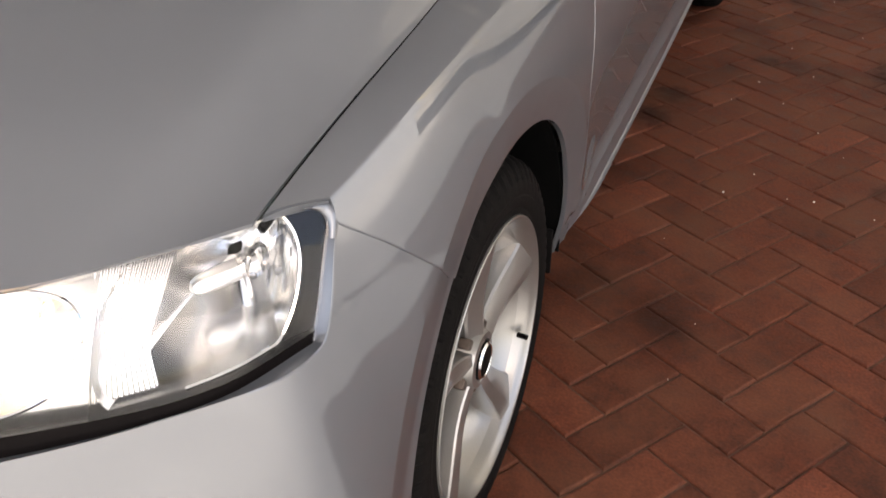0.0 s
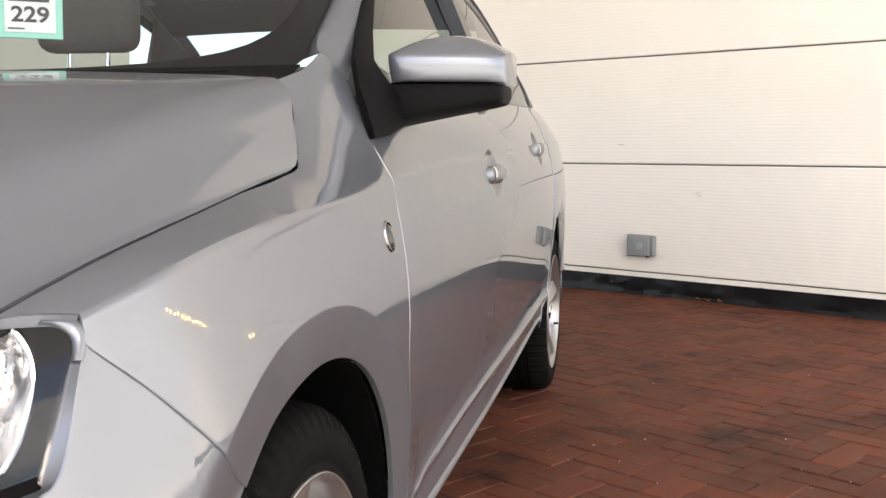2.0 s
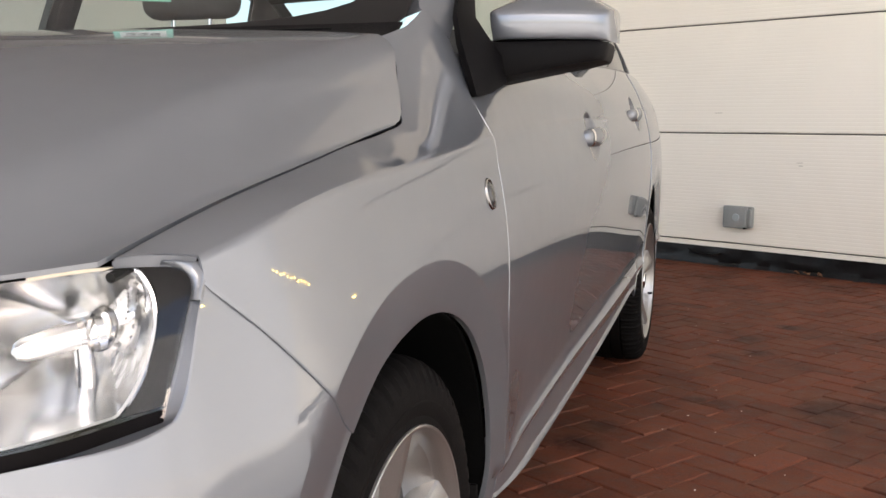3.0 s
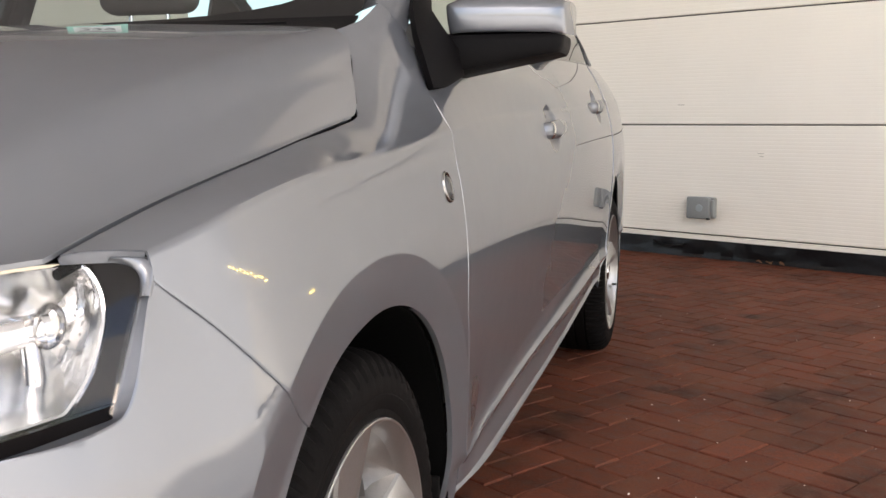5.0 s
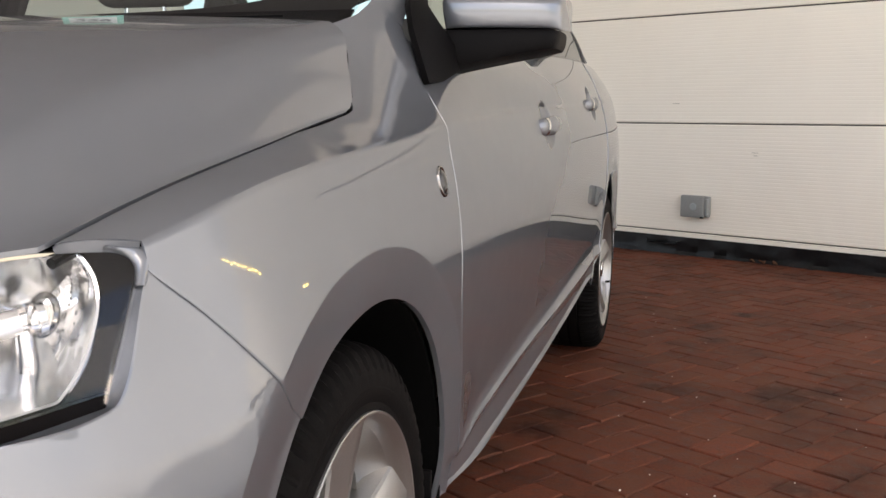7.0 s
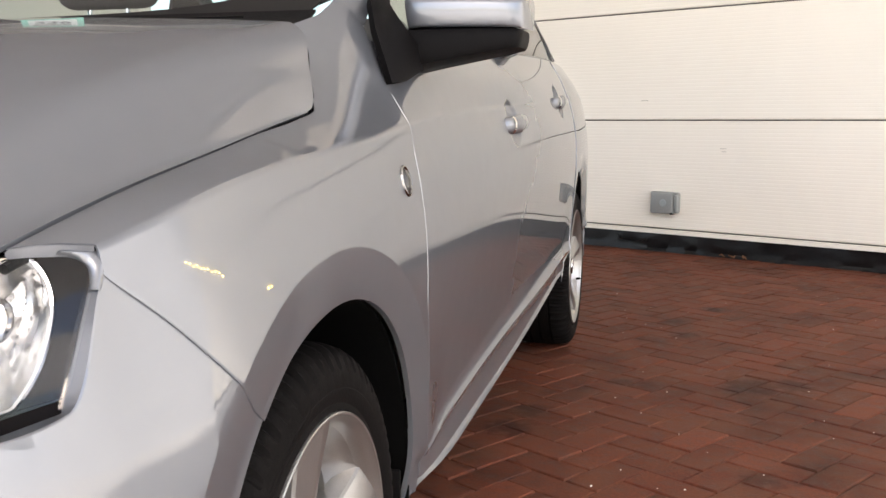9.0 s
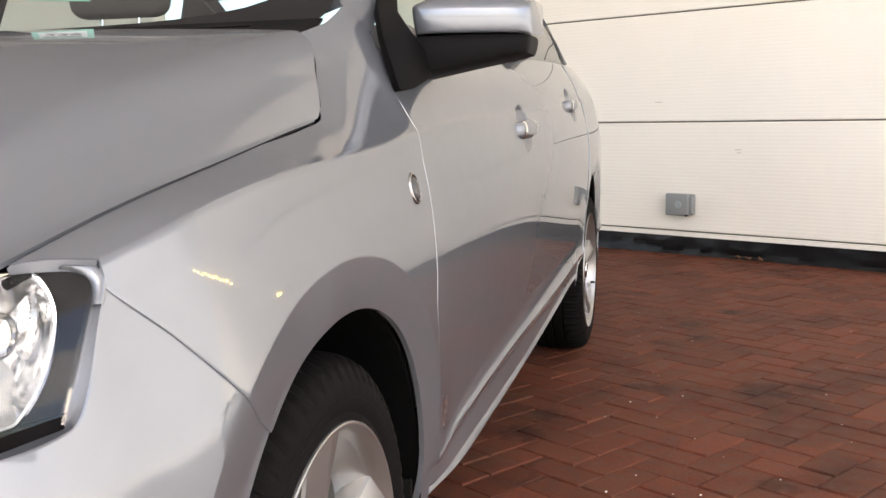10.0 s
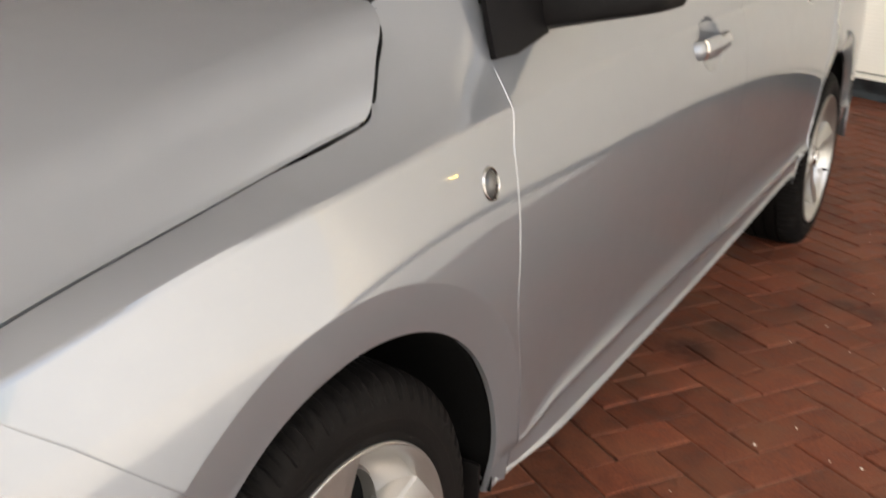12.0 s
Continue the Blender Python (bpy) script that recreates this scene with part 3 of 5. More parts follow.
part("front_bumper", sheet(full, flip=False), PAINT, car, "silver front bumper", thick=0.0022)


# greenhouse
rail = curve3([(0.757, 0.415, 0.972), (0.718, 0.60, 1.115), (0.665, 0.90, 1.265), (0.615, 1.22, 1.375), (0.59, 1.65, 1.405), (0.60, 2.15, 1.37), (0.645, 2.60, 1.24), (0.70, 2.95, 1.07)])
RAIL = [rail(u) for u in steps(0, 1, 300)]


def rail_at(y):
    return min(RAIL, key=lambda p: abs(p.y - y)).copy()


def screen(u, a):
    """Windscreen: u from the base (0) to the roof (1), a from side to side (-1 to 1)."""
    lo = Vector((0.700 * a, 0.135 + 0.20 * a * a, 0.952 + 0.026 * a * a))
    hi = Vector((0.565 * a, 1.12 + 0.12 * a * a, 1.425 - 0.035 * a * a))
    p = lo.lerp(hi, u)
    p.z += 0.03 * math.sin(math.pi * u)
    return p


# pillar from the wing up to the roof, between windscreen and door
rows = []
for i in range(50):
    u = i / 49
    root = 1 - smooth01(u / 0.12)
    a, b = screen(0.07 + u * 0.93, 1.0), rail(0.02 + 0.41 * u)
    a, b = a.lerp(SEAM[0] + Vector((0, 0.003, 0.003)), root), b.lerp(SEAM[2] + Vector((0, 0.003, 0.003)), root)
    m = (a + b) / 2 + Vector((0.012, -0.008, 0.012)) * smooth01(u / 0.35)
    q = smooth01(u / 0.35)
    rows.append([screen(0.07 + u * 0.93, 0.985) + Vector((-0.006, 0.008, -0.008)), a, a.lerp(m, 0.5) + Vector((0.004, -0.003, 0.004)) * q, m, m.lerp(b, 0.6) + Vector((0.004, -0.002, 0.003)) * q, b, b + Vector((-0.012, 0.004, -0.006))])
panel("windscreen_pillar", rows, PAINT, car, thick=0.003)
rows = []
for i in range(40):
    p = rail(0.43 + 0.57 * i / 39)
    rows.append([p + Vector((-0.012, 0.0, -0.006)), p, p + Vector((-0.02, 0.0, 0.018)), p + Vector((-0.075, -0.02, 0.026))])
panel("roof_rail", rows, PAINT, car, thick=0.003)
rows = []
for i in range(30):
    p = rail(0.42 + 0.24 * i / 29) + Vector((-0.07, -0.02, 0.024))
    rows.append([Vector((p.x * math.sin(t), p.y, p.z + 0.045 * math.cos(t))) for t in steps(-math.pi / 2, math.pi / 2, 25)])
part("roof", sheet(rows), PAINT, car, thick=0.006)
part("headliner", sheet([[p + Vector((0, 0, -0.03)) for p in r] for r in rows], flip=True), CABIN, car)

glass = part("windscreen", sheet([[screen(u, a) for a in steps(-1, 1, 33)] for u in steps(0, 1, 17)]), WINDSCREEN, car, "clear windscreen with a black edge band")
glass.visible_shadow = False
rows = []
for i in range(121):
    t = 2 * math.pi * i / 120
    c, d = math.cos(t), math.sin(t)
    k = (abs(c) ** 7 + abs(d) ** 7) ** (-1 / 7)
    ia, iu = 0.935 * c * k, 0.485 + 0.462 * d * k
    k0 = min(1 / max(abs(ia), 1e-6), (1 - 0.485) / (iu - 0.485) if iu > 0.4851 else (0.485 / (0.485 - iu) if iu < 0.4849 else 9))
    oa, ou = ia * k0, 0.485 + (iu - 0.485) * k0
    rows.append([screen(ou + (iu - ou) * w, oa + (ia - oa) * w) + Vector((0, -0.002, 0.003)) for w in (0, 0.35, 0.7, 1.0)])
part("edge_band", sheet(rows), BAND, glass, "black ceramic edge band", thick=0.002)

# side windows with their black frames
FRAME = material("window_frame_black", (0.012, 0.012, 0.013), 0.25)
for nm, doors, y0, y1 in (("front", front_doors, 0.50, 1.36), ("rear", rear_doors, 1.42, 2.66)):
    for door, s in zip(doors, (1, -1)):
        rows, low, high, ends = [], [], [], []
        for y in steps(y0, y1, 26):
            a, b = Vector((belt_x(y) - 0.008, y, belt_z(y) - 0.01)), rail_at(y) + Vector((-0.010, 0, -0.006))
            b.y = y
            a.x, b.x = s * a.x, s * b.x
            o = Vector((s * 0.004, 0, 0))
            rows.append([a.lerp(b, t) + o * 4 * t * (1 - t) * 3 for t in steps(0, 1, 9)])
            d = (b - a).normalized()
            low.append([a + o - d * 0.005, a + o * 2.4, a + o * 2 + d * 0.016, a - o + d * 0.018])
            high.append([b + o * 1.6 + d * 0.006, b + o * 2.2 - d * 0.012, b + o * 0.8 - d * 0.032, b - o * 2 - d * 0.034])
        g = part("window_pane", sheet(rows, flip=s < 0), SIDE_GLASS, door)
        g.visible_shadow = False
        part("window_strip", sheet(low, flip=s < 0), FRAME, door, "black window strip", thick=0.003)
        part("window_frame", sheet(high, flip=s < 0), FRAME, door, "black window frame", thick=0.003)
        for r in (rows[0], rows[-1]):
            post = [p + Vector((s * 0.005, 0, 0)) for p in r]
            w = 0.022 if r is rows[0] else -0.022
            part("window_post", sheet([[p + Vector((s * q, w * k, 0)) for p in post] for k, q in ((-0.6, 0), (0, 0.002), (1, 0.002), (1.3, -0.004))], flip=s < 0), FRAME, door, "black window post", thick=0.004)
for s in (1, -1):
    rows = []
    for y in (1.345, 1.365, 1.39, 1.415, 1.435):
        a, b = Vector((s * (belt_x(y) - 0.004), y, belt_z(y) - 0.01)), rail_at(y)
        b.x *= s
        rows.append([a.lerp(b, t) + Vector((s * 0.006, 0, 0)) for t in steps(0, 1, 7)])
    part("door_pillar", sheet(rows, flip=s < 0), FRAME, car, "black pillar trim between the doors", thick=0.03)

# tail
rear_glass = part("rear_window", sheet([[Vector((a * (0.56 + 0.08 * u), 2.16 + 0.92 * u + 0.04 * (1 - a * a), 1.405 - 0.35 * u + 0.02 * (1 - a * a))) for a in steps(-1, 1, 17)] for u in steps(0, 1, 9)]), SIDE_GLASS, car)
rear_glass.visible_shadow = False
part("edge_band", sheet([[Vector((a * (0.56 + 0.08 * u), 2.155 + 0.92 * u + 0.04 * (1 - a * a), 1.400 - 0.35 * u + 0.02 * (1 - a * a))) for a in steps(-1, 1, 17)] for u in steps(0, 0.27, 5)]), BAND, rear_glass, "black edge band", thick=0.003)
part("tailgate", sheet([[Vector((a * (0.64 + 0.04 * math.sin(u * 3)), 3.08 + y, z)) for a in steps(-1, 1, 15)] for u, (y, z) in enumerate(((0, 1.055), (0.16, 1.03), (0.34, 1.02), (0.42, 0.99), (0.44, 0.85), (0.46, 0.70), (0.47, 0.62)))]), PAINT, car, thick=0.01)
part("rear_bumper", sheet([[Vector((a * 0.80 * (1 - 0.0 * u), 3.30 + 0.28 * (1 - abs(a) ** 3), z)) for a in steps(-1, 1, 25)] for u, z in enumerate((0.66, 0.6, 0.5, 0.4, 0.3, 0.24))]), PAINT, car, thick=0.01)

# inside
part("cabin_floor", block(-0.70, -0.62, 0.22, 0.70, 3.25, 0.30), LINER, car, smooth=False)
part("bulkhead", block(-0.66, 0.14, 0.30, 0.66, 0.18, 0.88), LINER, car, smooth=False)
part("scuttle", sheet([[Vector((a * 0.69, 0.10 + 0.20 * a * a + d, z)) for a in steps(-1, 1, 17)] for d, z in ((0.0, 0.930), (0.03, 0.936), (0.06, 0.942), (0.12, 0.948))]), BLACK, car, "black scuttle panel", thick=0.004)
HOOD_REAR = [hood_rear(u) for u in steps(0, 1, 200)]
rows = []
for x in steps(-0.704, 0.704, 49):
    h = min(HOOD_REAR, key=lambda q: abs(q.x - abs(x)) + (9 if q.z < 0.945 else 0))
    p, q = Vector((x, h.y + 0.003, h.z - 0.011)), screen(0.02, x / 0.704) + Vector((0, -0.003, 0.001))
    rows.append([p.lerp(q, t) + Vector((0, 0, -0.004 * math.sin(math.pi * t))) for t in steps(0, 1, 5)])
part("cowl", sheet(rows), BLACK, car, "black cowl strip under the windscreen", thick=0.004)
part("dashboard", sheet([[Vector((a * 0.70, 0.24 + 0.10 * a * a + d, z)) for a in steps(-1, 1, 21)] for d, z in ((0, 0.938), (0.1, 0.955), (0.25, 0.965), (0.42, 0.955), (0.52, 0.92), (0.54, 0.75))]), CABIN, car, "dark dashboard", thick=0.01)
part("door_lining", block(0.70, 0.45, 0.35, 0.745, 2.4, 0.93, 0.01), BEIGE, car)
part("door_lining", block(-0.745, 0.45, 0.35, -0.70, 2.4, 0.93, 0.01), BEIGE, car)


for x, top, rest in ((-0.36, 1.11, 1.145), (0.36, 0.97, 1.0)):
    part("seat_back", block(-0.25, -0.07, 0.45, 0.25, 0.07, top, 0.05, 4, pose(x, 1.27, 0, -12, 0, 0)), CABIN, car)
    part("seat_cushion", block(x - 0.25, 0.92, 0.35, x + 0.25, 1.42, 0.55, 0.05, 4), CABIN, car)
    h = part("headrest", block(x - 0.15, 1.45, rest, x + 0.15, 1.55, rest + (0.185 if x < 0 else 0.10), 0.045, 4), CABIN, car)
    for d in (-0.06, 0.06):
        part("headrest_rod", tube([(x + d, 1.497, rest - 0.085), (x + d, 1.50, rest + 0.025)], 0.006), CHROME, car)
part("rear_seat_back", block(-0.62, 2.38, 0.5, 0.62, 2.54, 1.0, 0.05, 4), CABIN, car)
for x in (-0.42, 0.0, 0.42):
    part("headrest", block(x - 0.13, 2.52, 1.03, x + 0.13, 2.60, 1.13, 0.03, 4), CABIN, car)
for s in (1, -1):
    rows = []
    for y in steps(2.28, 2.92, 9):
        a, b = Vector((s * 0.66, y, 0.95)), rail_at(y) + Vector((-0.03, 0, 0.0))
        rows.append([a.lerp(Vector((s * b.x, y, b.z)), t) for t in steps(0, 1, 6)])
    part("rear_pillar_trim", sheet(rows, flip=s < 0), CABIN, car, "dark trim on the rear pillar", thick=0.012)
part("parcel_shelf", block(-0.60, 2.55, 0.97, 0.60, 3.05, 0.99, 0.005), CABIN, car)

# wipers
for x0, x1 in ((0.05, 0.60), (-0.55, 0.0)):
    w = part("wiper", tube([screen(0.012, t / 0.68) + Vector((0, -0.014, -0.002)) for t in steps(x0, x1, 9)], 0.0045, 8), BLACK, car)
    part("wiper_arm", tube([screen(-0.03, x0 / 0.68) + Vector((0, -0.02, 0.000)), screen(0.0, (x0 * 0.7 + x1 * 0.3) / 0.68) + Vector((0, -0.022, -0.002)), screen(0.014, (x0 + x1) / 1.36) + Vector((0, -0.018, 0.000))], [0.008, 0.005, 0.004], 8), BLACK, w)

# stock card behind the windscreen
card = thing("stock_card", "white card numbered 229 in a pale green windscreen holder", "card")
card.matrix_world = look((0.168, 0.497, 1.096), (0.166 + 0.55, 0.497 - 1.0, 1.092 + 0.1)) @ pose(0, 0, 0, 0, 180, 0) @ Matrix.Diagonal((0.74, 0.66, 1, 1))
GREEN = material("pale_green_plastic", (0.25, 0.62, 0.50), 0.35)
CARD = textured(material("white_card", (0.80, 0.82, 0.80), 0.7), 90, 0.97)
PRINT = material("dark_print", (0.03, 0.03, 0.035), 0.6)

part("holder", block(-0.068, -0.062, -0.004, 0.068, 0.062, 0.0, 0.0018), GREEN, card, "pale green plastic holder", smooth=False)
part("paper", block(-0.053, -0.047, 0.0002, 0.053, 0.047, 0.0012), CARD, card, "white printed paper", smooth=False)
num = bpy.data.curves.new("number", "FONT")
num.body, num.size, num.align_x, num.align_y, num.extrude = "229", 0.054, "CENTER", "CENTER", 0.0004
num.offset = 0.0012
tob = bpy.data.objects.new("number", num)
scene.collection.objects.link(tob)
me = bpy.data.meshes.new_from_object(tob.evaluated_get(bpy.context.evaluated_depsgraph_get()))
bpy.data.objects.remove(tob)
me.materials.clear()
me.materials.append(PRINT)
nob = new("number", me)
nob.parent, nob.location = card, (0, -0.004, 0.002)
part("print_bar", block(-0.046, 0.030, 0.0014, 0.040, 0.040, 0.0020), PRINT, card, smooth=False)
part("print_bar", block(-0.046, -0.040, 0.0014, -0.012, -0.036, 0.0020), PRINT, card, smooth=False)

# wheels
def wheel(x, y, s):
    """A wheel; s: +1 on the car's left, -1 on its right."""
    w = part("wheel", lathe([(-0.085, 0.205), (-0.075, 0.186), (-0.03, 0.178), (0.02, 0.182), (0.060, 0.192), (0.090, 0.2025), (0.0965, 0.2065), (0.100, 0.2105), (0.1035, 0.2120), (0.1042, 0.2145), (0.1030, 0.2160), (0.097, 0.2170), (0.090, 0.2160)], 96), ALLOY, car, "silver five-spoke alloy wheel")
    w.matrix_basis = pose(x, y, AX, 0, 0, 0 if s > 0 else 180) @ Matrix.Diagonal((1, 0.98, 0.98, 1))
    # tyre with circumferential grooves and shoulder cuts
    half = [(0.003, 0.2925), (0.004, 0.3000), (0.033, 0.2997), (0.034, 0.2925), (0.040, 0.2925), (0.041, 0.2992), (0.066, 0.2970), (0.080, 0.2935), (0.089, 0.2880), (0.0955, 0.2800), (0.1015, 0.2680), (0.1045, 0.2520), (0.1035, 0.2450), (0.1040, 0.2440), (0.1030, 0.2350), (0.0990, 0.2260), (0.1000, 0.2215), (0.1005, 0.2168), (0.090, 0.2140)]
    prof = [(-a, r) for a, r in half[::-1]] + half
    bm = bmesh.new()
    n, rings = 372, []
    for a, r in prof:
        ring = []
        for k in range(n):
            q = r
            if k % 6 in (0, 1) and 0.045 < abs(a) < 0.104 and r > 0.266:
                q = r - (0.008 if r > 0.275 else 0.004)
            elif k % 6 == 4 and 0.060 < abs(a) < 0.092:
                q = r - 0.004
            t = 2 * math.pi * (k + (2.2 if a > 0 else -2.2) * abs(a) / 0.1) / n
            ring.append(bm.verts.new((a, math.cos(t) * q, math.sin(t) * q)))
        rings.append(ring)
    for a, b in zip(rings, rings[1:]):
        for k in range(n):
            bm.faces.new((a[k], a[(k + 1) % n], b[(k + 1) % n], b[k]))
    part("tyre", bm, RUBBER, w, "black low-profile tyre", sharp=28)
    # spokes
    for i in range(5):
        t = radians(17 + 72 * i)
        rows = []
        for j in range(15):
            u = j / 14
            r = 0.028 + 0.180 * u
            half_w = 0.0205 + 0.010 * u + 0.012 * u**4
            face = 0.086 - 0.010 * math.sin(math.pi * u) ** 1.0 * (1 - u) + 0.010 * u**2
            r2 = [(-half_w - 0.002, face - 0.045), (-half_w, face - 0.006), (-half_w + 0.0015, face - 0.003), (-half_w * 0.25, face + 0.0005), (-half_w * 0.15, face), (half_w - 0.003, face - 0.012), (half_w, face - 0.016), (half_w + 0.002, face - 0.045)]
            rows.append([Vector((x2, math.cos(t) * r - math.sin(t) * q, math.sin(t) * r + math.cos(t) * q)) for q, x2 in r2])
        part("spoke", sheet(rows, flip=True), ALLOY, w, sharp=20)
    # dished webs between the spokes near the rim, open towards the hub
    for i in range(5):
        rows = []
        for a in steps(radians(17 + 72 * i + 8), radians(17 + 72 * i + 64), 15):
            sag = 0.018 * math.sin(math.pi * (a - radians(25 + 72 * i)) / radians(56))
            rows.append([Vector((x2, math.cos(a) * r2, math.sin(a) * r2)) for x2, r2 in ((0.097, 0.2085), (0.086, 0.2035), (0.066, 0.191), (0.051, 0.174 + sag * 0.4), (0.044, 0.154 + sag), (0.049, 0.1490 + sag), (0.030, 0.1460 + sag))])
        part("rim_web", sheet(rows), ALLOY, w, sharp=40)
    # added black disc: stands in for the shade seen between the spokes
    part("wheel_shade", lathe([(0.030, 0.132), (0.028, 0.176), (0.000, 0.178)], 48), LINER, w, "black disc standing in for the shade inside the wheel")
    part("hub", lathe([(0.084, 0.0305), (0.087, 0.033), (0.0855, 0.042), (0.076, 0.047), (0.03, 0.052)], 40), ALLOY, w)
    cap = part("centre_cap", lathe([(0.0925, 0.0001), (0.0922, 0.016), (0.0905, 0.025), (0.0865, 0.0295), (0.080, 0.0295)], 40), BLACK, w, "dark centre cap")
    part("cap_ring", lathe([(0.0908, 0.0235), (0.0920, 0.0250), (0.0890, 0.0282), (0.0880, 0.0275)], 40), CHROME, cap, "chrome ring")
    for i in range(5):
        t = radians(49 + 72 * i)
        part("wheel_bolt", block(0.060, -0.008, -0.008, 0.078, 0.008, 0.008, 0.003, 2, pose(0, math.cos(t) * 0.050, math.sin(t) * 0.050, 45, 0, 0)), DARK_METAL, w)
    part("brake_disc", lathe([(0.018, 0.05), (0.02, 0.128), (0.014, 0.130), (0.0, 0.130), (0.0, 0.05)], 48), DARK_METAL, w, "rusty brake disc")
    part("brake_caliper", block(0.0, -0.06, 0.085, 0.055, 0.06, 0.155, 0.012, 3), DARK_METAL, w)
    part("valve", tube([(0.088, 0.185 * math.cos(-0.42), 0.185 * math.sin(-0.42)), (0.104, 0.180 * math.cos(-0.42), 0.180 * math.sin(-0.42))], 0.0045, 8), BLACK, w)
    return w


for x, y in ((0.719, 0.036), (0.731, 2.630)):
    wheel(x, y, 1)
    wheel(-x, y, -1)
for c in (ARCH_F, ARCH_B):
    for s in (1, -1):
        rows = []
        for i in range(33):
            t = radians(-6 + (200 if c is ARCH_F else 188) * i / 32)
            rows.append([Vector((s * x2, c[0] + math.cos(t) * r, c[1] + math.sin(t) * r)) for x2, r in ((0.820, 0.336), (0.80, 0.344), (0.70, 0.348), (0.52, 0.346), (0.50, 0.05))])
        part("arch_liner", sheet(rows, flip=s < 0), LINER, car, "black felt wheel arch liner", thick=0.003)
part("mud_flap", block(0.70, 0.348, 0.245, 0.815, 0.356, 0.33, 0.002), BLACK, car)
part("mud_flap", block(-0.815, 0.348, 0.245, -0.70, 0.356, 0.33, 0.002), BLACK, car)

# side repeater
def on_side(y, z, s=1):
    p, py, pz = side(y, z), side(y + 0.01, z), side(y, z + 0.01)
    n = (py - p).cross(pz - p).normalized()
    n = n if n.x > 0 else -n
    return p, n


for s in (1, -1):
    p, n = on_side(0.302, 0.757)
    m = Matrix.Translation(p) @ n.to_track_quat("Z", "Y").to_matrix().to_4x4() @ pose(0, 0, 0, 0, 0, 12) @ Matrix.Diagonal((0.74, 0.84, 1.0, 1))
    if s < 0:
        m = Matrix.Diagonal((-1, 1, 1, 1)) @ m
    rim = lathe([(-0.004, 0.0262), (0.002, 0.0262), (0.0042, 0.0250), (0.0048, 0.0235), (0.0038, 0.0222), (0.0015, 0.0212)], 40, "z")
    bmesh.ops.transform(rim, matrix=m, verts=rim.verts)
    rep = part("side_repeater", rim, DARK_CHROME, car, "small oval side repeater with a chrome rim")
    dome = lathe([(0.0020, 0.0213), (0.0050, 0.018), (0.0072, 0.012), (0.0082, 0.005), (0.0084, 0.0001)], 40, "z")
    bmesh.ops.transform(dome, matrix=m, verts=dome.verts)
    part("repeater_lens", dome, material("smoked_lens", (0.05, 0.048, 0.046), 0.12, 0.3), rep, "smoked clear lens")

# door handles
for k, ((hy, hz), doors) in enumerate(zip(HANDLES, (front_doors, rear_doors))):
    for door, s in zip(doors, (1, -1)):
        pts, rad = [], []
        rows = []
        for u in steps(0, 1, 25):
            y = hy - 0.098 + 0.205 * u
            out = 0.024 * (math.sin(math.pi * min(max(u, 0.0), 1.0))) ** 0.45 + 0.002
            h = 0.0165 * (0.55 + 0.45 * math.sin(math.pi * u) ** 0.4) + (0.004 if u < 0.5 else 0)
            b = side(y, hz).x + dish(y, hz) * 0.0
            z = hz + 0.010 * (u - 0.5)
            ring = []
            for t in steps(0, 2 * math.pi, 15):
                ring.append(Vector((s * (b + out - 0.010 + 0.010 * math.cos(t)), y, z + h * math.sin(t))))
            rows.append(ring)
        hd = part("door_handle", sheet(rows, flip=s > 0), PAINT, door, "silver bar handle")
        ring = [[p + Vector((s * 0.0012, 0, 0)) for p in r] for r in rows[3:5]]
        part("handle_trim", sheet(ring, flip=s > 0), CHROME, hd, "chrome handle end")

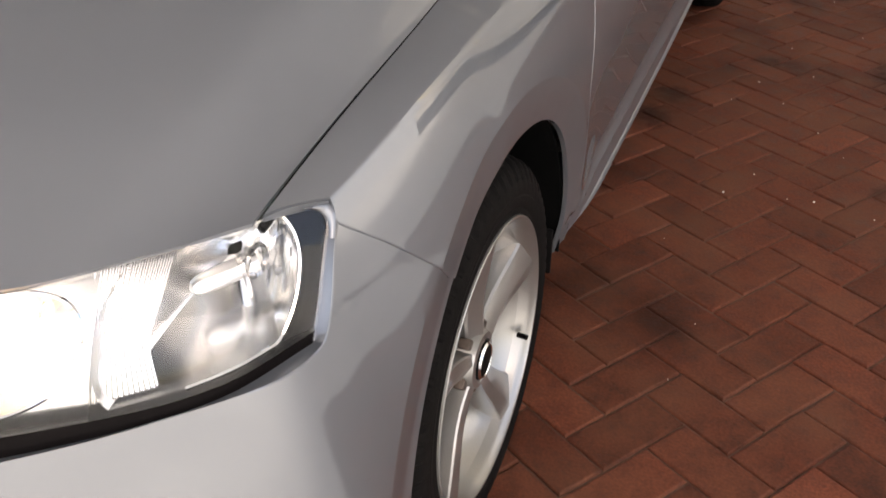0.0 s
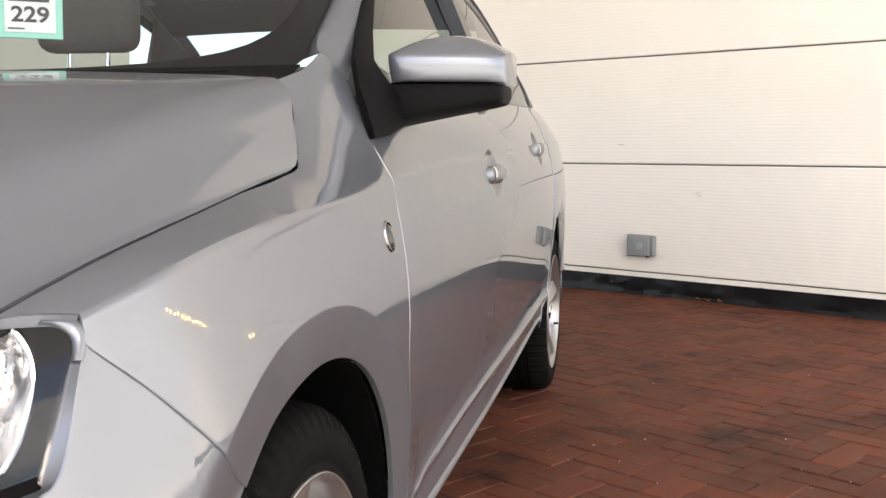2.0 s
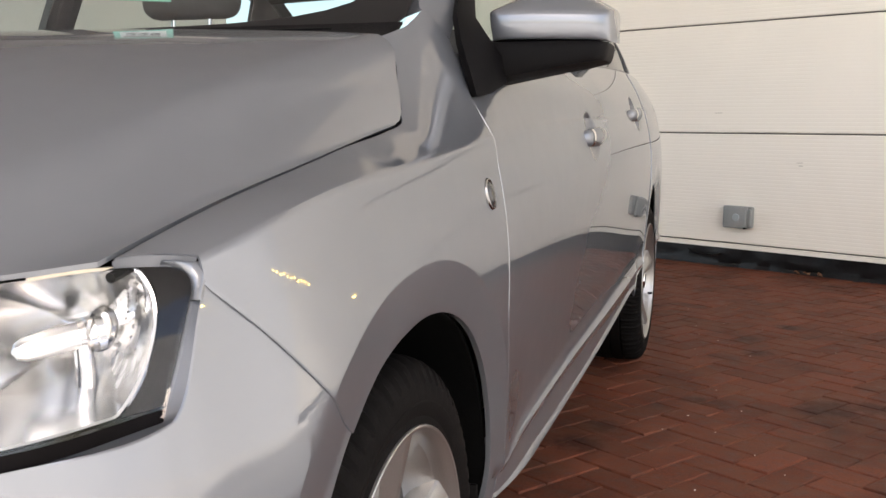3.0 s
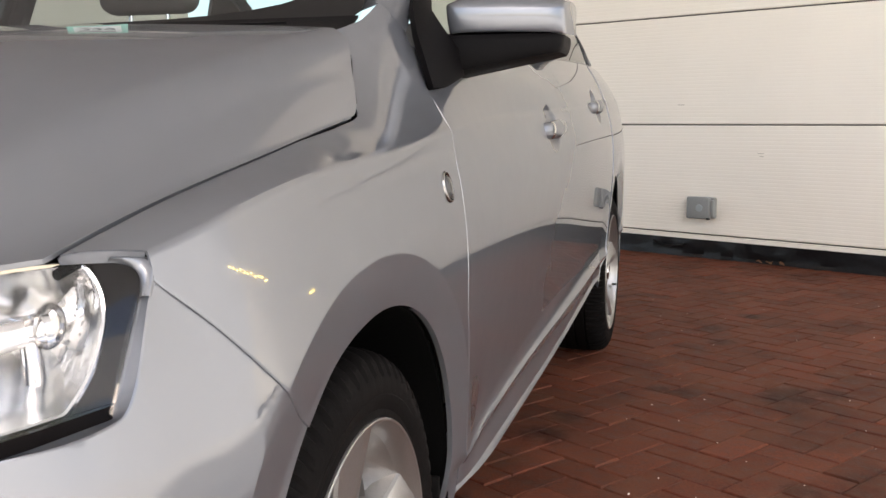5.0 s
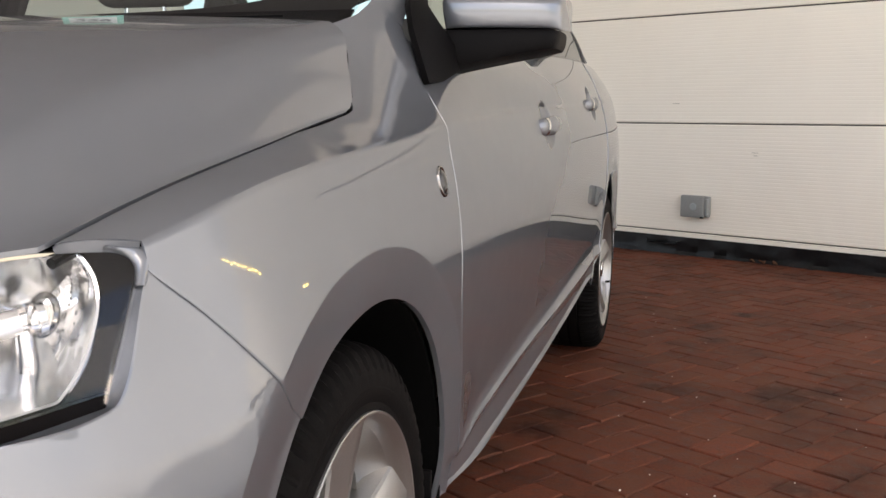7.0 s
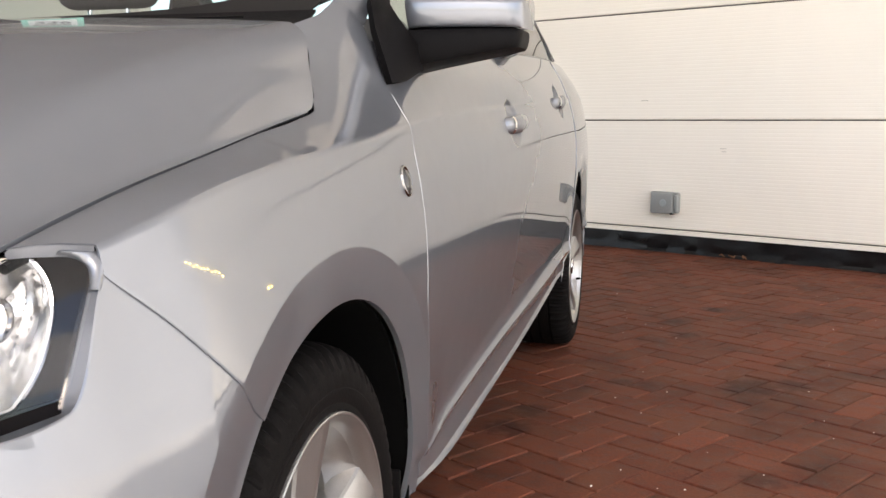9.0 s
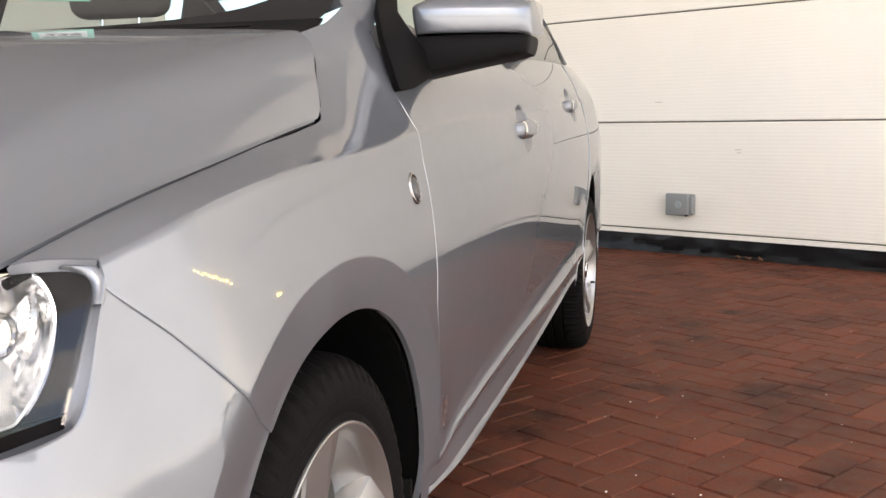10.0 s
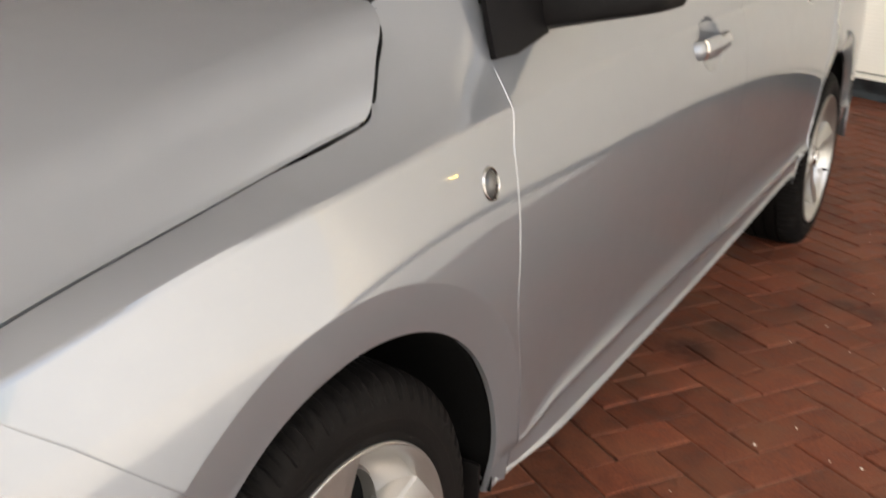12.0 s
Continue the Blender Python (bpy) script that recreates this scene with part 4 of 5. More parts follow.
# door mirrors
for s in (1, -1):
    m = Matrix.Diagonal((s, 1, 1, 1))

    def shell(z0, z1, x_in, x_out, y_f, y_b, n=9, crown=0.0, taper=0.0, slope=0.0):
        """A rounded slab, with its front face towards -y."""
        bm = bmesh.new()
        rings = []
        for j in range(n):
            v = j / (n - 1)
            q = math.sin(math.pi * v) ** 0.14 if 0 < v < 1 else 0.0
            ring = []
            for i in range(44):
                t = 2 * math.pi * i / 44
                c, si = math.cos(t), math.sin(t)
                e = (abs(c) ** 7 + abs(si) ** 7) ** (-1 / 7)
                fx, fy = c * e, si * e
                xi = x_in
                xo = x_out - taper * (1 - v)
                x = (xi + xo) / 2 + fx * (xo - xi) / 2 * (0.88 + 0.12 * q)
                bow = 0.055 * ((x - 0.78) / 0.22) ** 2
                y = (y_f + y_b) / 2 + fy * (y_b - y_f) / 2 * (0.55 + 0.45 * q) + bow + 0.03 * max(v - 0.1, 0) * (1 if crown else 0)
                lift = crown * (1 - ((x - (xi + xo) / 2) / ((xo - xi) / 2)) ** 2) * v
                zz = z0 + (z1 - z0) * v + lift + slope * (1 - v) * ((x - xi) / (xo - xi) - 0.5)
                ring.append(bm.verts.new((x * s, y, zz)))
            rings.append(ring)
        for a, b in zip(rings, rings[1:]):
            for i in range(44):
                q = (a[i], a[(i + 1) % 44], b[(i + 1) % 44], b[i])
                bm.faces.new(q if s > 0 else q[::-1])
        bm.faces.new(rings[0][::-1] if s > 0 else rings[0])
        bm.faces.new(rings[-1] if s > 0 else rings[-1][::-1])
        return bm

    def cap_shell():
        """An upright face up to a soft crease, and a domed top behind it."""
        bm = bmesh.new()
        rings = []
        for i in range(41):
            u = i / 40
            end = abs(2 * u - 1) ** 8
            top = 1.0235 + 0.034 * math.sin(math.pi * (0.04 + 0.90 * u)) ** 0.75
            ring = []
            for y, z in ((0.125, 0.985), (0.02, 0.9795), (0.004, 0.9795), (0.0, 0.983), (-0.003, 1.000), (-0.003, 1.013), (-0.001, 1.0185), (0.004, 1.0225), (0.012, 1.024 + 0.16 * (top - 1.0235)), (0.03, 1.0235 + 0.52 * (top - 1.0235)), (0.055, 1.0235 + 0.85 * (top - 1.0235)), (0.085, top), (0.115, top - 0.003), (0.125, top - 0.012)):
                x = 0.782 + 0.008 * (1 - (z - 0.979) / 0.06) + (0.180 - 0.008 * (1 - (z - 0.979) / 0.06)) * u
                ring.append(bm.verts.new((s * x, 0.484 + y + 0.014 * end * (1 - y / 0.125) + 0.055 * ((x - 0.78) / 0.22) ** 2, z - 0.002 * end)))
            rings.append(ring)
        for a, b in zip(rings, rings[1:]):
            for k in range(14):
                q = (a[k], a[(k + 1) % 14], b[(k + 1) % 14], b[k])
                bm.faces.new(q[::-1] if s > 0 else q)
        bm.faces.new(rings[0] if s > 0 else rings[0][::-1])
        bm.faces.new(rings[-1][::-1] if s > 0 else rings[-1])
        bmesh.ops.recalc_face_normals(bm, faces=bm.faces[:])
        return bm

    mir = part("door_mirror", shell(0.927, 0.980, 0.755, 0.960, 0.487, 0.612, 13, 0.0, 0.005, 0.042), BLACK, car, "door mirror with a silver cap and a black lower body")
    part("mirror_cap", cap_shell(), PAINT, mir, "silver mirror cap", sharp=60)
    part("mirror_glass", block(0.800, 0.59, 0.985, 0.950, 0.622, 1.040, 0.01, 3, m), CHROME, mir, "mirror glass")
    rows = [[Vector((s * x, y, z)) for x, y, z in r] for r in (
        ((0.787, 0.390, 0.889), (0.797, 0.425, 0.893), (0.802, 0.500, 0.913)),
        ((0.775, 0.394, 0.925), (0.790, 0.420, 0.930), (0.796, 0.490, 0.950)),
        ((0.760, 0.404, 0.965), (0.771, 0.425, 0.968), (0.780, 0.468, 0.977)),
        ((0.747, 0.426, 1.005), (0.756, 0.440, 1.005), (0.762, 0.466, 1.003)),
        ((0.730, 0.500, 1.055), (0.737, 0.512, 1.055), (0.742, 0.528, 1.053)),
        ((0.711, 0.592, 1.115), (0.717, 0.602, 1.115), (0.720, 0.612, 1.114)),
        ((0.660, 0.888, 1.264), (0.664, 0.896, 1.264), (0.667, 0.904, 1.262)))]
    part("mirror_foot", sheet(rows, flip=s > 0), BLACK, mir, "black mirror foot", thick=0.012)

# headlamps
lens_top = curve3([(0.784, -0.329, 0.742), (0.745, -0.387, 0.7460), (0.69, -0.449, 0.7395), (0.61, -0.535, 0.735), (0.45, -0.615, 0.729), (0.37, -0.657, 0.719)])
lens_low = curve3([(0.796, -0.399, 0.641), (0.757, -0.476, 0.632), (0.62, -0.590, 0.616), (0.47, -0.684, 0.611), (0.37, -0.713, 0.640)])


def lens(u, v, back=0.0):
    a, b = lens_low(u), lens_top(u)
    p = a.lerp(b, v)
    out = Vector((0.55 - 0.35 * u, -0.80, 0.12)).normalized()
    return p + out * (0.014 * math.sin(math.pi * v) * min(1, 6 * u + 0.2) - back)


OUTER_BOWL, INNER_BOWL = (0.205, 0.50, 0.165, 0.62), (0.53, 0.60, 0.145, 0.37)
V_LOW, V_TOP = 0.11, 0.985


def foot_v(u):
    """Height of the black bezel along the lamp's foot."""
    return 0.095 + 0.085 * smooth01((u - 0.1) / 0.5)


def ring_u(v):
    """The outer bowl's rim on the side of the wing."""
    u0, v0, du, dv = OUTER_BOWL
    return u0 - du * max(1 - (abs(v - v0) / dv) ** 2.3, 0.0) ** (1 / 2.3)


def rim_at(u0, v0, du, dv, t, back):
    c, d = math.cos(t), math.sin(t)
    e = (abs(c) ** 2.3 + abs(d) ** 2.3) ** (-1 / 2.3)
    return lens(min(max(u0 + du * c * e, 0), 1), min(max(v0 + dv * d * e, V_LOW), V_TOP), back)


LAMP_DARK = material("lamp_housing_black", (0.010, 0.009, 0.009), 0.3)
for s in (1, -1):
    def put(rows, flip=False):
        return sheet([[Vector((s * p.x, p.y, p.z)) for p in r] for r in rows], flip=(s < 0) != flip)

    lamp = part("headlamp", put([[lens(u, v, 0.15) + Vector((-0.01, 0.02, 0)) for v in steps(0, 1, 9)] for u in steps(0, 1, 21)]), REFLECTOR, car, "clear headlamp with a chrome reflector and a lit sidelight")
    g = part("lens", put([[lens(u, v) for v in steps(foot_v(u), 1, 21)] for u in steps(0, 1, 49)]), LENS, lamp, "clear moulded lens")
    g.visible_shadow = False
    for nm, edge in (("roof", [lambda u: (u, 1.0)]), ("floor", [lambda u: (u, 0.0)])):
        rows = [[lens(*edge[0](u), b) for b in (0.002, 0.05, 0.10, 0.16)] for u in steps(0, 1, 25)]
        part("lamp_side", put(rows, nm == "roof"), REFLECTOR, lamp)
    part("lamp_side", put([[lens(0.0, v, b) for b in (0.002, 0.05, 0.10, 0.16)] for v in steps(0, 1, 9)]), LAMP_DARK, lamp)
    # dark bezel along the foot, and a black panel between the outer bowl and the lamp's end
    part("bezel", put([[lens(u, v) for v in steps(0.0, foot_v(u), 5)] for u in steps(0, 1, 49)]), GLOSS_BLACK, lamp, "glossy black bezel")
    part("end_panel", put([[lens(ring_u(v) * q, v, 0.006 + 0.011 * q) for q in steps(0, 1, 6)] for v in steps(0.10, 1, 31)]), GLOSS_BLACK, lamp, "black end panel", thick=0.002)

    def bowl(u0, v0, du, dv, depth, n, rings, flute):
        """A deep reflector bowl behind the lens, with upright steps on its outer side."""
        mid = lens(u0, v0, 0.016)
        rows = []
        for j in range(rings):
            r = 0.08 + 0.92 * j / (rings - 1)
            row = []
            for i in range(n + 1):
                t = 2 * math.pi * i / n
                p = mid + (rim_at(u0, v0, du, dv, t, 0.016) - mid) * r + depth * (1 - r * r)
                across = -r * math.cos(t)
                if across > 0.30 and j < rings - 1:
                    p += depth * flute * ((across - 0.30) * 8 % 1.0) * (1 if math.sin(t) > -0.35 else 0.3)
                elif j < rings - 1:
                    p += depth * flute * 0.12 * math.sin(9 * r * math.sin(t) + 2 * across)
                row.append(p)
            rows.append(row)
        return rows, mid

    for nm, at, depth, n, rings in (("outer", OUTER_BOWL, Vector((-0.035, 0.105, 0.0)), 96, 34), ("inner", INNER_BOWL, Vector((-0.02, 0.10, 0.0)), 64, 16)):
        rows, mid = bowl(*at, depth, n, rings, 0.06)
        bw = part("reflector_bowl", put(rows, True), REFLECTOR, lamp, "stepped chrome reflector bowl", sharp=18)
        tip = mid + depth * 0.98
        tip.x *= s
        end = mid + depth * 0.42
        end.x *= s
        if nm == "outer":
            # a bulb that lies across the bowl, pointing to the car's middle
            seat = lens(at[0] - 0.075, 0.62, 0.055)
            nose = lens(at[0] + 0.030, 0.58, 0.060)
            seat.x, nose.x = s * seat.x, s * nose.x
            at_u = lambda q: seat.lerp(nose, q)
            part("bulb_holder", tube([at_u(-0.10), at_u(0.0), at_u(0.01), at_u(0.10), at_u(0.11), at_u(0.24)], [0.014, 0.015, 0.012, 0.012, 0.010, 0.009], 24), REFLECTOR, bw, "bright bulb holder")
            part("holder_rim", tube([at_u(-0.10) + Vector((0, math.cos(a) * 0.0145, math.sin(a) * 0.0145)) for a in steps(0, 2 * math.pi, 25)], 0.0025, 6, False), DARK_CHROME, bw)
            part("bulb", tube([at_u(0.2), at_u(0.5), at_u(0.85), at_u(0.95), at_u(1.0)], [0.0095, 0.010, 0.0085, 0.006, 0.001], 16), SOFT_REFLECTOR, bw, "frosted bulb")
            part("bulb_stem", tube([at_u(0.15), at_u(0.12) + Vector((0, 0.004, -0.075))], [0.007, 0.009], 12), REFLECTOR, bw)
        else:
            part("bulb_holder", tube([tip, tip.lerp(end, 0.3), tip.lerp(end, 0.32), tip.lerp(end, 0.55)], [0.021, 0.019, 0.015, 0.012], 20), CHROME, bw)
            part("bulb", tube([tip.lerp(end, 0.5), tip.lerp(end, 0.95), tip.lerp(end, 1.15), tip.lerp(end, 1.2)], [0.011, 0.013, 0.010, 0.002], 14), glowing("lit_bulb", (1.0, 0.55, 0.20), 30.0), bw, "lit warm bulb")
        ring = [rim_at(*at, t, 0.0145) for t in (steps(radians(82), radians(278), 61) if nm == "outer" else steps(0, 2 * math.pi, 97))]
        part("bowl_rim", tube([Vector((s * q.x, q.y, q.z)) for q in ring], 0.0022, 6, False), CHROME, bw, "bright bowl rim")

    def reach(u):
        """The height of the inner bowl that stands at u, and its middle."""
        u0, v0, du, dv = INNER_BOWL
        return (v0, dv * (1 - (abs(u - u0) / du) ** 2.3) ** (1 / 2.3)) if abs(u - u0) < du else (0.56, 0.0)

    # bright plate round the inner bowl
    us = sorted(set(steps(0.37, 0.98, 60) + [INNER_BOWL[0] + INNER_BOWL[2] * q for q in (-1, -0.985, 0.985, 1)]))
    part("lamp_surround", put([[lens(u, v, 0.0165) for v in steps(min(reach(u)[0] + reach(u)[1], 0.99), 1.0, 6)] for u in us]), REFLECTOR, lamp, "bright plate over the inner bowl")
    part("lamp_surround", put([[lens(u, v, 0.0165) for v in steps(0.06, max(reach(u)[0] - reach(u)[1], 0.07), 6)] for u in us]), REFLECTOR, lamp, "bright plate under the inner bowl")
    # fluted chrome web between the bowls
    rows = []
    for i in range(60):
        w = i / 59
        rows.append([lens(0.290 - 0.035 * abs(v - 0.45) / 0.5 + (0.095 + 0.07 * abs(v - 0.45)) * w, v, 0.006 + 0.0022 * (i % 4 in (1, 2)) + 0.02 * (1 - abs(v - 0.45))) for v in steps(0.16, 0.98, 12)])
    part("reflector_web", put(rows), REFLECTOR, lamp, "fluted chrome web", sharp=15)
    # silver flanges that fold in from bumper and wing to the lens
    rows = []
    for st in [S_LAMP] + [q for q in steps(0.13, 0.75, 140) if q > S_LAMP]:
        u = along(0.575, st)
        if U_LAMP <= u <= plan_u(-0.60):
            p = bumper_point(st, 1.0)
            v = min(max((p.z - 0.641) / 0.101, 0.0), 1.0)
            edge = lens(0.0, v, 0.003) if p.y > -0.399 else min((lens_low(q) for q in steps(0, 0.8, 81)), key=lambda g: abs(g.y - p.y)) + Vector((0, 0.003, 0.001))
            rows.append([p, p.lerp(edge, 0.12) + Vector((0.0006, -0.0008, 0.0012)), p.lerp(edge, 0.6), edge])
    part("lamp_flange", put(rows), PAINT, car, "silver bumper lip round the headlamp", thick=0.0015)
    rows = []
    for t in steps(0, 1, 24):
        yo = -0.333 - 0.050 * t
        p = Vector((sh_x(yo) + (gap_x(yo) + 0.0012 - sh_x(yo)) * t, yo - 0.0005, sh_z(yo) + (gap_line(yo) - 0.0008 - sh_z(yo)) * t + 0.0015 * math.sin(math.pi * t)))
        edge = min((lens_top(q) for q in steps(0, 0.3, 61)), key=lambda g: (g - p).length) + Vector((0, 0.002, -0.001))
        rows.append([p + Vector((0, 0.004, 0)), p + Vector((0.0004, -0.0022, 0.0006)), p.lerp(edge, 0.5) + Vector((0, -0.0015, 0.0008)), edge])
    part("lamp_flange", put(rows), PAINT, car, "silver wing lip over the headlamp", thick=0.0015)
    rows = []
    for t in steps(0, 1, 33):
        at = (0.055 * (1 - 2 * t), 1.0) if t < 0.5 else (0.0, 1.0 - 0.24 * (2 * t - 1))
        arc = (0.055 * (1 - t) ** 2, 1.0 - 0.24 * t * t)
        a, b = lens(*at) + Vector((0.0022 + 0.0055 * smooth01((t - 0.45) / 0.15), 0.0035, 0.0022 - 0.003 * smooth01((t - 0.45) / 0.15))), lens(*arc, -0.001)
        m = a.lerp(b, 0.5) + Vector((0.0026, -0.0030, 0.0016))
        rows.append([a, a.lerp(m, 0.5) + Vector((0.0010, -0.0006, 0.0008)), m, m.lerp(b, 0.6) + Vector((0.0008, -0.0008, 0.0004)), b, b + Vector((-0.002, 0.004, -0.002))])
    part("lamp_flange", put(rows), PAINT, car, "silver rounded lip at the headlamp's corner", sharp=70)
    # moulded edge of the lens
    part("lens_edge", tube([Vector((s * q.x, q.y, q.z)) for q in [lens(0.0, v, 0.0) for v in steps(0.03, 0.97, 12)]], 0.0035, 8), LENS, g, "thick lens edge")

# grille and lower openings
part("grille", sheet([[Vector((x, -0.775 + 0.10 * (x / 0.4) ** 2, z)) for x in steps(-0.36, 0.36, 25)] for z in (0.61, 0.63, 0.65, 0.67, 0.70)], flip=True), BLACK, car, "black grille", thick=0.01)
for i in range(4):
    z = 0.620 + 0.022 * i
    part("grille_bar", tube([(x, -0.785 + 0.10 * (x / 0.4) ** 2, z) for x in steps(-0.35, 0.35, 15)], 0.005, 8), CHROME if i == 3 else BLACK, car)


# ---- socket box on the wall ----
box = thing("socket_box", "grey weatherproof socket box fixed low on the cream wall", "socket")
box.matrix_world = WALL @ pose(-1.415, 0, 0.319)
part("back_box", block(-0.084, -0.045, -0.066, 0.084, -0.0002, 0.066, 0.012, 3), BOX_GREY, box)
part("lid", block(-0.090, -0.078, -0.068, 0.066, -0.046, 0.070, 0.010, 3), BOX_GREY, box, "hinged grey lid")
part("lid_window", lathe([(-0.0815, 0.0001), (-0.0815, 0.020), (-0.079, 0.023), (-0.076, 0.023)], 24, "y"), material("faded_grey", (0.30, 0.33, 0.35), 0.5), box)
part("hinge", block(0.068, -0.070, -0.050, 0.090, -0.046, 0.052, 0.006, 2), BOX_GREY, box)
part("latch", block(0.052, -0.084, -0.070, 0.064, -0.05, -0.058, 0.002), BLACK, box)

# ---- row of small warm lamps on the walls: unseen, added for the wing's yellow glints ----
WARM = glowing("warm_lamp", (1.0, 0.74, 0.18), 14.0)
lamps = thing("string_light", "row of small warm yellow lamps, unseen, added for the yellow glints on the wing", "lights")
lamps.matrix_world = WALL
for k in range(13):
    u = (0.02, 0.06)[k] if k < 2 else 0.50 + 0.50 * (k - 2) / 10
    x, z = (1.43 + 0.05 * k, 0.86) if k < 2 else (2.20 + 1.10 * (u - 0.5), 1.36 + 0.86 * (u - 0.5))
    bulb = lathe([(0.010, 0.0001), (0.008, 0.006), (0.0, 0.009), (-0.008, 0.006), (-0.010, 0.0001)], 10, "z")
    bmesh.ops.translate(bulb, vec=(x, -0.0085, z + 0.012 * math.sin(k * 2.3)), verts=bulb.verts)
    part("lamp", bulb, WARM, lamps, "small warm yellow lamp")

# ---- brick paving in herringbone ----
def paver_material(name, island):
    m = bpy.data.materials.new(name)
    m.use_nodes = True
    nt = m.node_tree
    b = nt.nodes["Principled BSDF"]
    b.inputs["Specular IOR Level"].default_value = 0.2
    geo = nt.nodes.new("ShaderNodeNewGeometry")
    info = nt.nodes.new("ShaderNodeObjectInfo")
    rnd = geo.outputs["Random Per Island"] if island else info.outputs["Random"]
    ramp = nt.nodes.new("ShaderNodeValToRGB")
    els = ramp.color_ramp.elements
    els[0].color, els[1].color = (0.078, 0.0217, 0.0107, 1), (0.138, 0.0385, 0.0195, 1)
    e = els.new(0.5)
    e.color = (0.106, 0.0297, 0.0148, 1)
    nt.links.new(rnd, ramp.inputs[0])

    def noise_tex(scale, detail, rough=0.6):
        n = nt.nodes.new("ShaderNodeTexNoise")
        n.inputs["Scale"].default_value, n.inputs["Detail"].default_value, n.inputs["Roughness"].default_value = scale, detail, rough
        nt.links.new(geo.outputs["Position"], n.inputs["Vector"])
        return n

    def ranged(n, a, b2, c, d):
        r = nt.nodes.new("ShaderNodeMapRange")
        for k, v in zip(("From Min", "From Max", "To Min", "To Max"), (a, b2, c, d)):
            r.inputs[k].default_value = v
        nt.links.new(n.outputs["Fac"], r.inputs["Value"])
        return r

    grain, blot, stain, dust = noise_tex(180, 5), noise_tex(22, 4), noise_tex(2.3, 5, 0.55), noise_tex(5.5, 4)
    s1, s2, s3 = ranged(grain, 0.3, 0.7, 0.68, 1.32), ranged(blot, 0.3, 0.7, 0.66, 1.31), ranged(stain, 0.52, 0.68, 1.0, 0.42)
    # oil and tyre stains: x, y and radius on the drive
    worst = None
    for x, y, r in ((1.229, 2.881, 0.055), (1.456, 2.166, 0.10), (1.558, 2.194, 0.07), (0.807, 1.757, 0.06), (0.764, 1.575, 0.07), (1.035, 2.118, 0.04), (1.406, 1.328, 0.05), (1.363, 3.436, 0.05)):
        far = nt.nodes.new("ShaderNodeVectorMath")
        far.operation = "DISTANCE"
        far.inputs[1].default_value = (x, y, 0)
        nt.links.new(geo.outputs["Position"], far.inputs[0])
        near_by = nt.nodes.new("ShaderNodeMapRange")
        near_by.interpolation_type = "SMOOTHSTEP"
        for k, v in zip(("From Min", "From Max", "To Min", "To Max"), (r * 0.2, r * 1.9, 0.42, 0.0)):
            near_by.inputs[k].default_value = v
        nt.links.new(far.outputs["Value"], near_by.inputs["Value"])
        if worst is not None:
            top = nt.nodes.new("ShaderNodeMath")
            top.operation = "MAXIMUM"
            nt.links.new(worst, top.inputs[0])
            nt.links.new(near_by.outputs[0], top.inputs[1])
            worst = top.outputs[0]
        else:
            worst = near_by.outputs[0]
    spread = nt.nodes.new("ShaderNodeMath")
    spread.operation = "ADD"
    nt.links.new(worst, spread.inputs[0])
    nt.links.new(blot.outputs["Fac"], spread.inputs[1])
    oil = nt.nodes.new("ShaderNodeMapRange")
    for k, v in zip(("From Min", "From Max", "To Min", "To Max"), (0.62, 0.88, 1.0, 0.38)):
        oil.inputs[k].default_value = v
    nt.links.new(spread.outputs[0], oil.inputs["Value"])
    oiled = nt.nodes.new("ShaderNodeMath")
    oiled.operation = "MULTIPLY"
    mul = nt.nodes.new("ShaderNodeMath")
    mul.operation = "MULTIPLY"
    mul2 = nt.nodes.new("ShaderNodeMath")
    mul2.operation = "MULTIPLY"
    nt.links.new(s1.outputs[0], mul.inputs[0])
    nt.links.new(s2.outputs[0], mul.inputs[1])
    nt.links.new(mul.outputs[0], mul2.inputs[0])
    nt.links.new(s3.outputs[0], mul2.inputs[1])
    sc = nt.nodes.new("ShaderNodeVectorMath")
    sc.operation = "SCALE"
    nt.links.new(ramp.outputs[0], sc.inputs[0])
    nt.links.new(mul2.outputs[0], oiled.inputs[0])
    nt.links.new(oil.outputs[0], oiled.inputs[1])
    nt.links.new(oiled.outputs[0], sc.inputs["Scale"])
    mix = nt.nodes.new("ShaderNodeMixRGB")
    mix.inputs[2].default_value = (0.138, 0.058, 0.031, 1)
    d1 = ranged(dust, 0.42, 0.75, 0.0, 0.55)
    nt.links.new(d1.outputs[0], mix.inputs[0])
    nt.links.new(sc.outputs["Vector"], mix.inputs[1])
    nt.links.new(mix.outputs[0], b.inputs["Base Color"])
    rr = ranged(blot, 0.3, 0.7, 0.55, 0.85)
    nt.links.new(rr.outputs[0], b.inputs["Roughness"])
    bump = nt.nodes.new("ShaderNodeBump")
    bump.inputs["Strength"].default_value, bump.inputs["Distance"].default_value = 0.8, 0.002
    nt.links.new(grain.outputs["Fac"], bump.inputs["Height"])
    nt.links.new(bump.outputs["Normal"], b.inputs["Normal"])
    return m


PAVER, PAVER_REST = paver_material("red_brick_paver", False), paver_material("red_brick_paver_joined", True)
W = 0.0965
AXIS = radians(57)


def paver_points(length, width):
    """Corner rings of one brick with a worn top edge, from its foot up."""
    rings = []
    for inset, z in ((0.0019, -0.03), (0.0019, -0.0042), (0.0036, -0.0011), (0.0062, 0.0)):
        a, b = length / 2 - inset, width / 2 - inset
        rings.append([(-a, -b, z), (a, -b, z), (a, b, z), (-a, b, z)])
    return rings


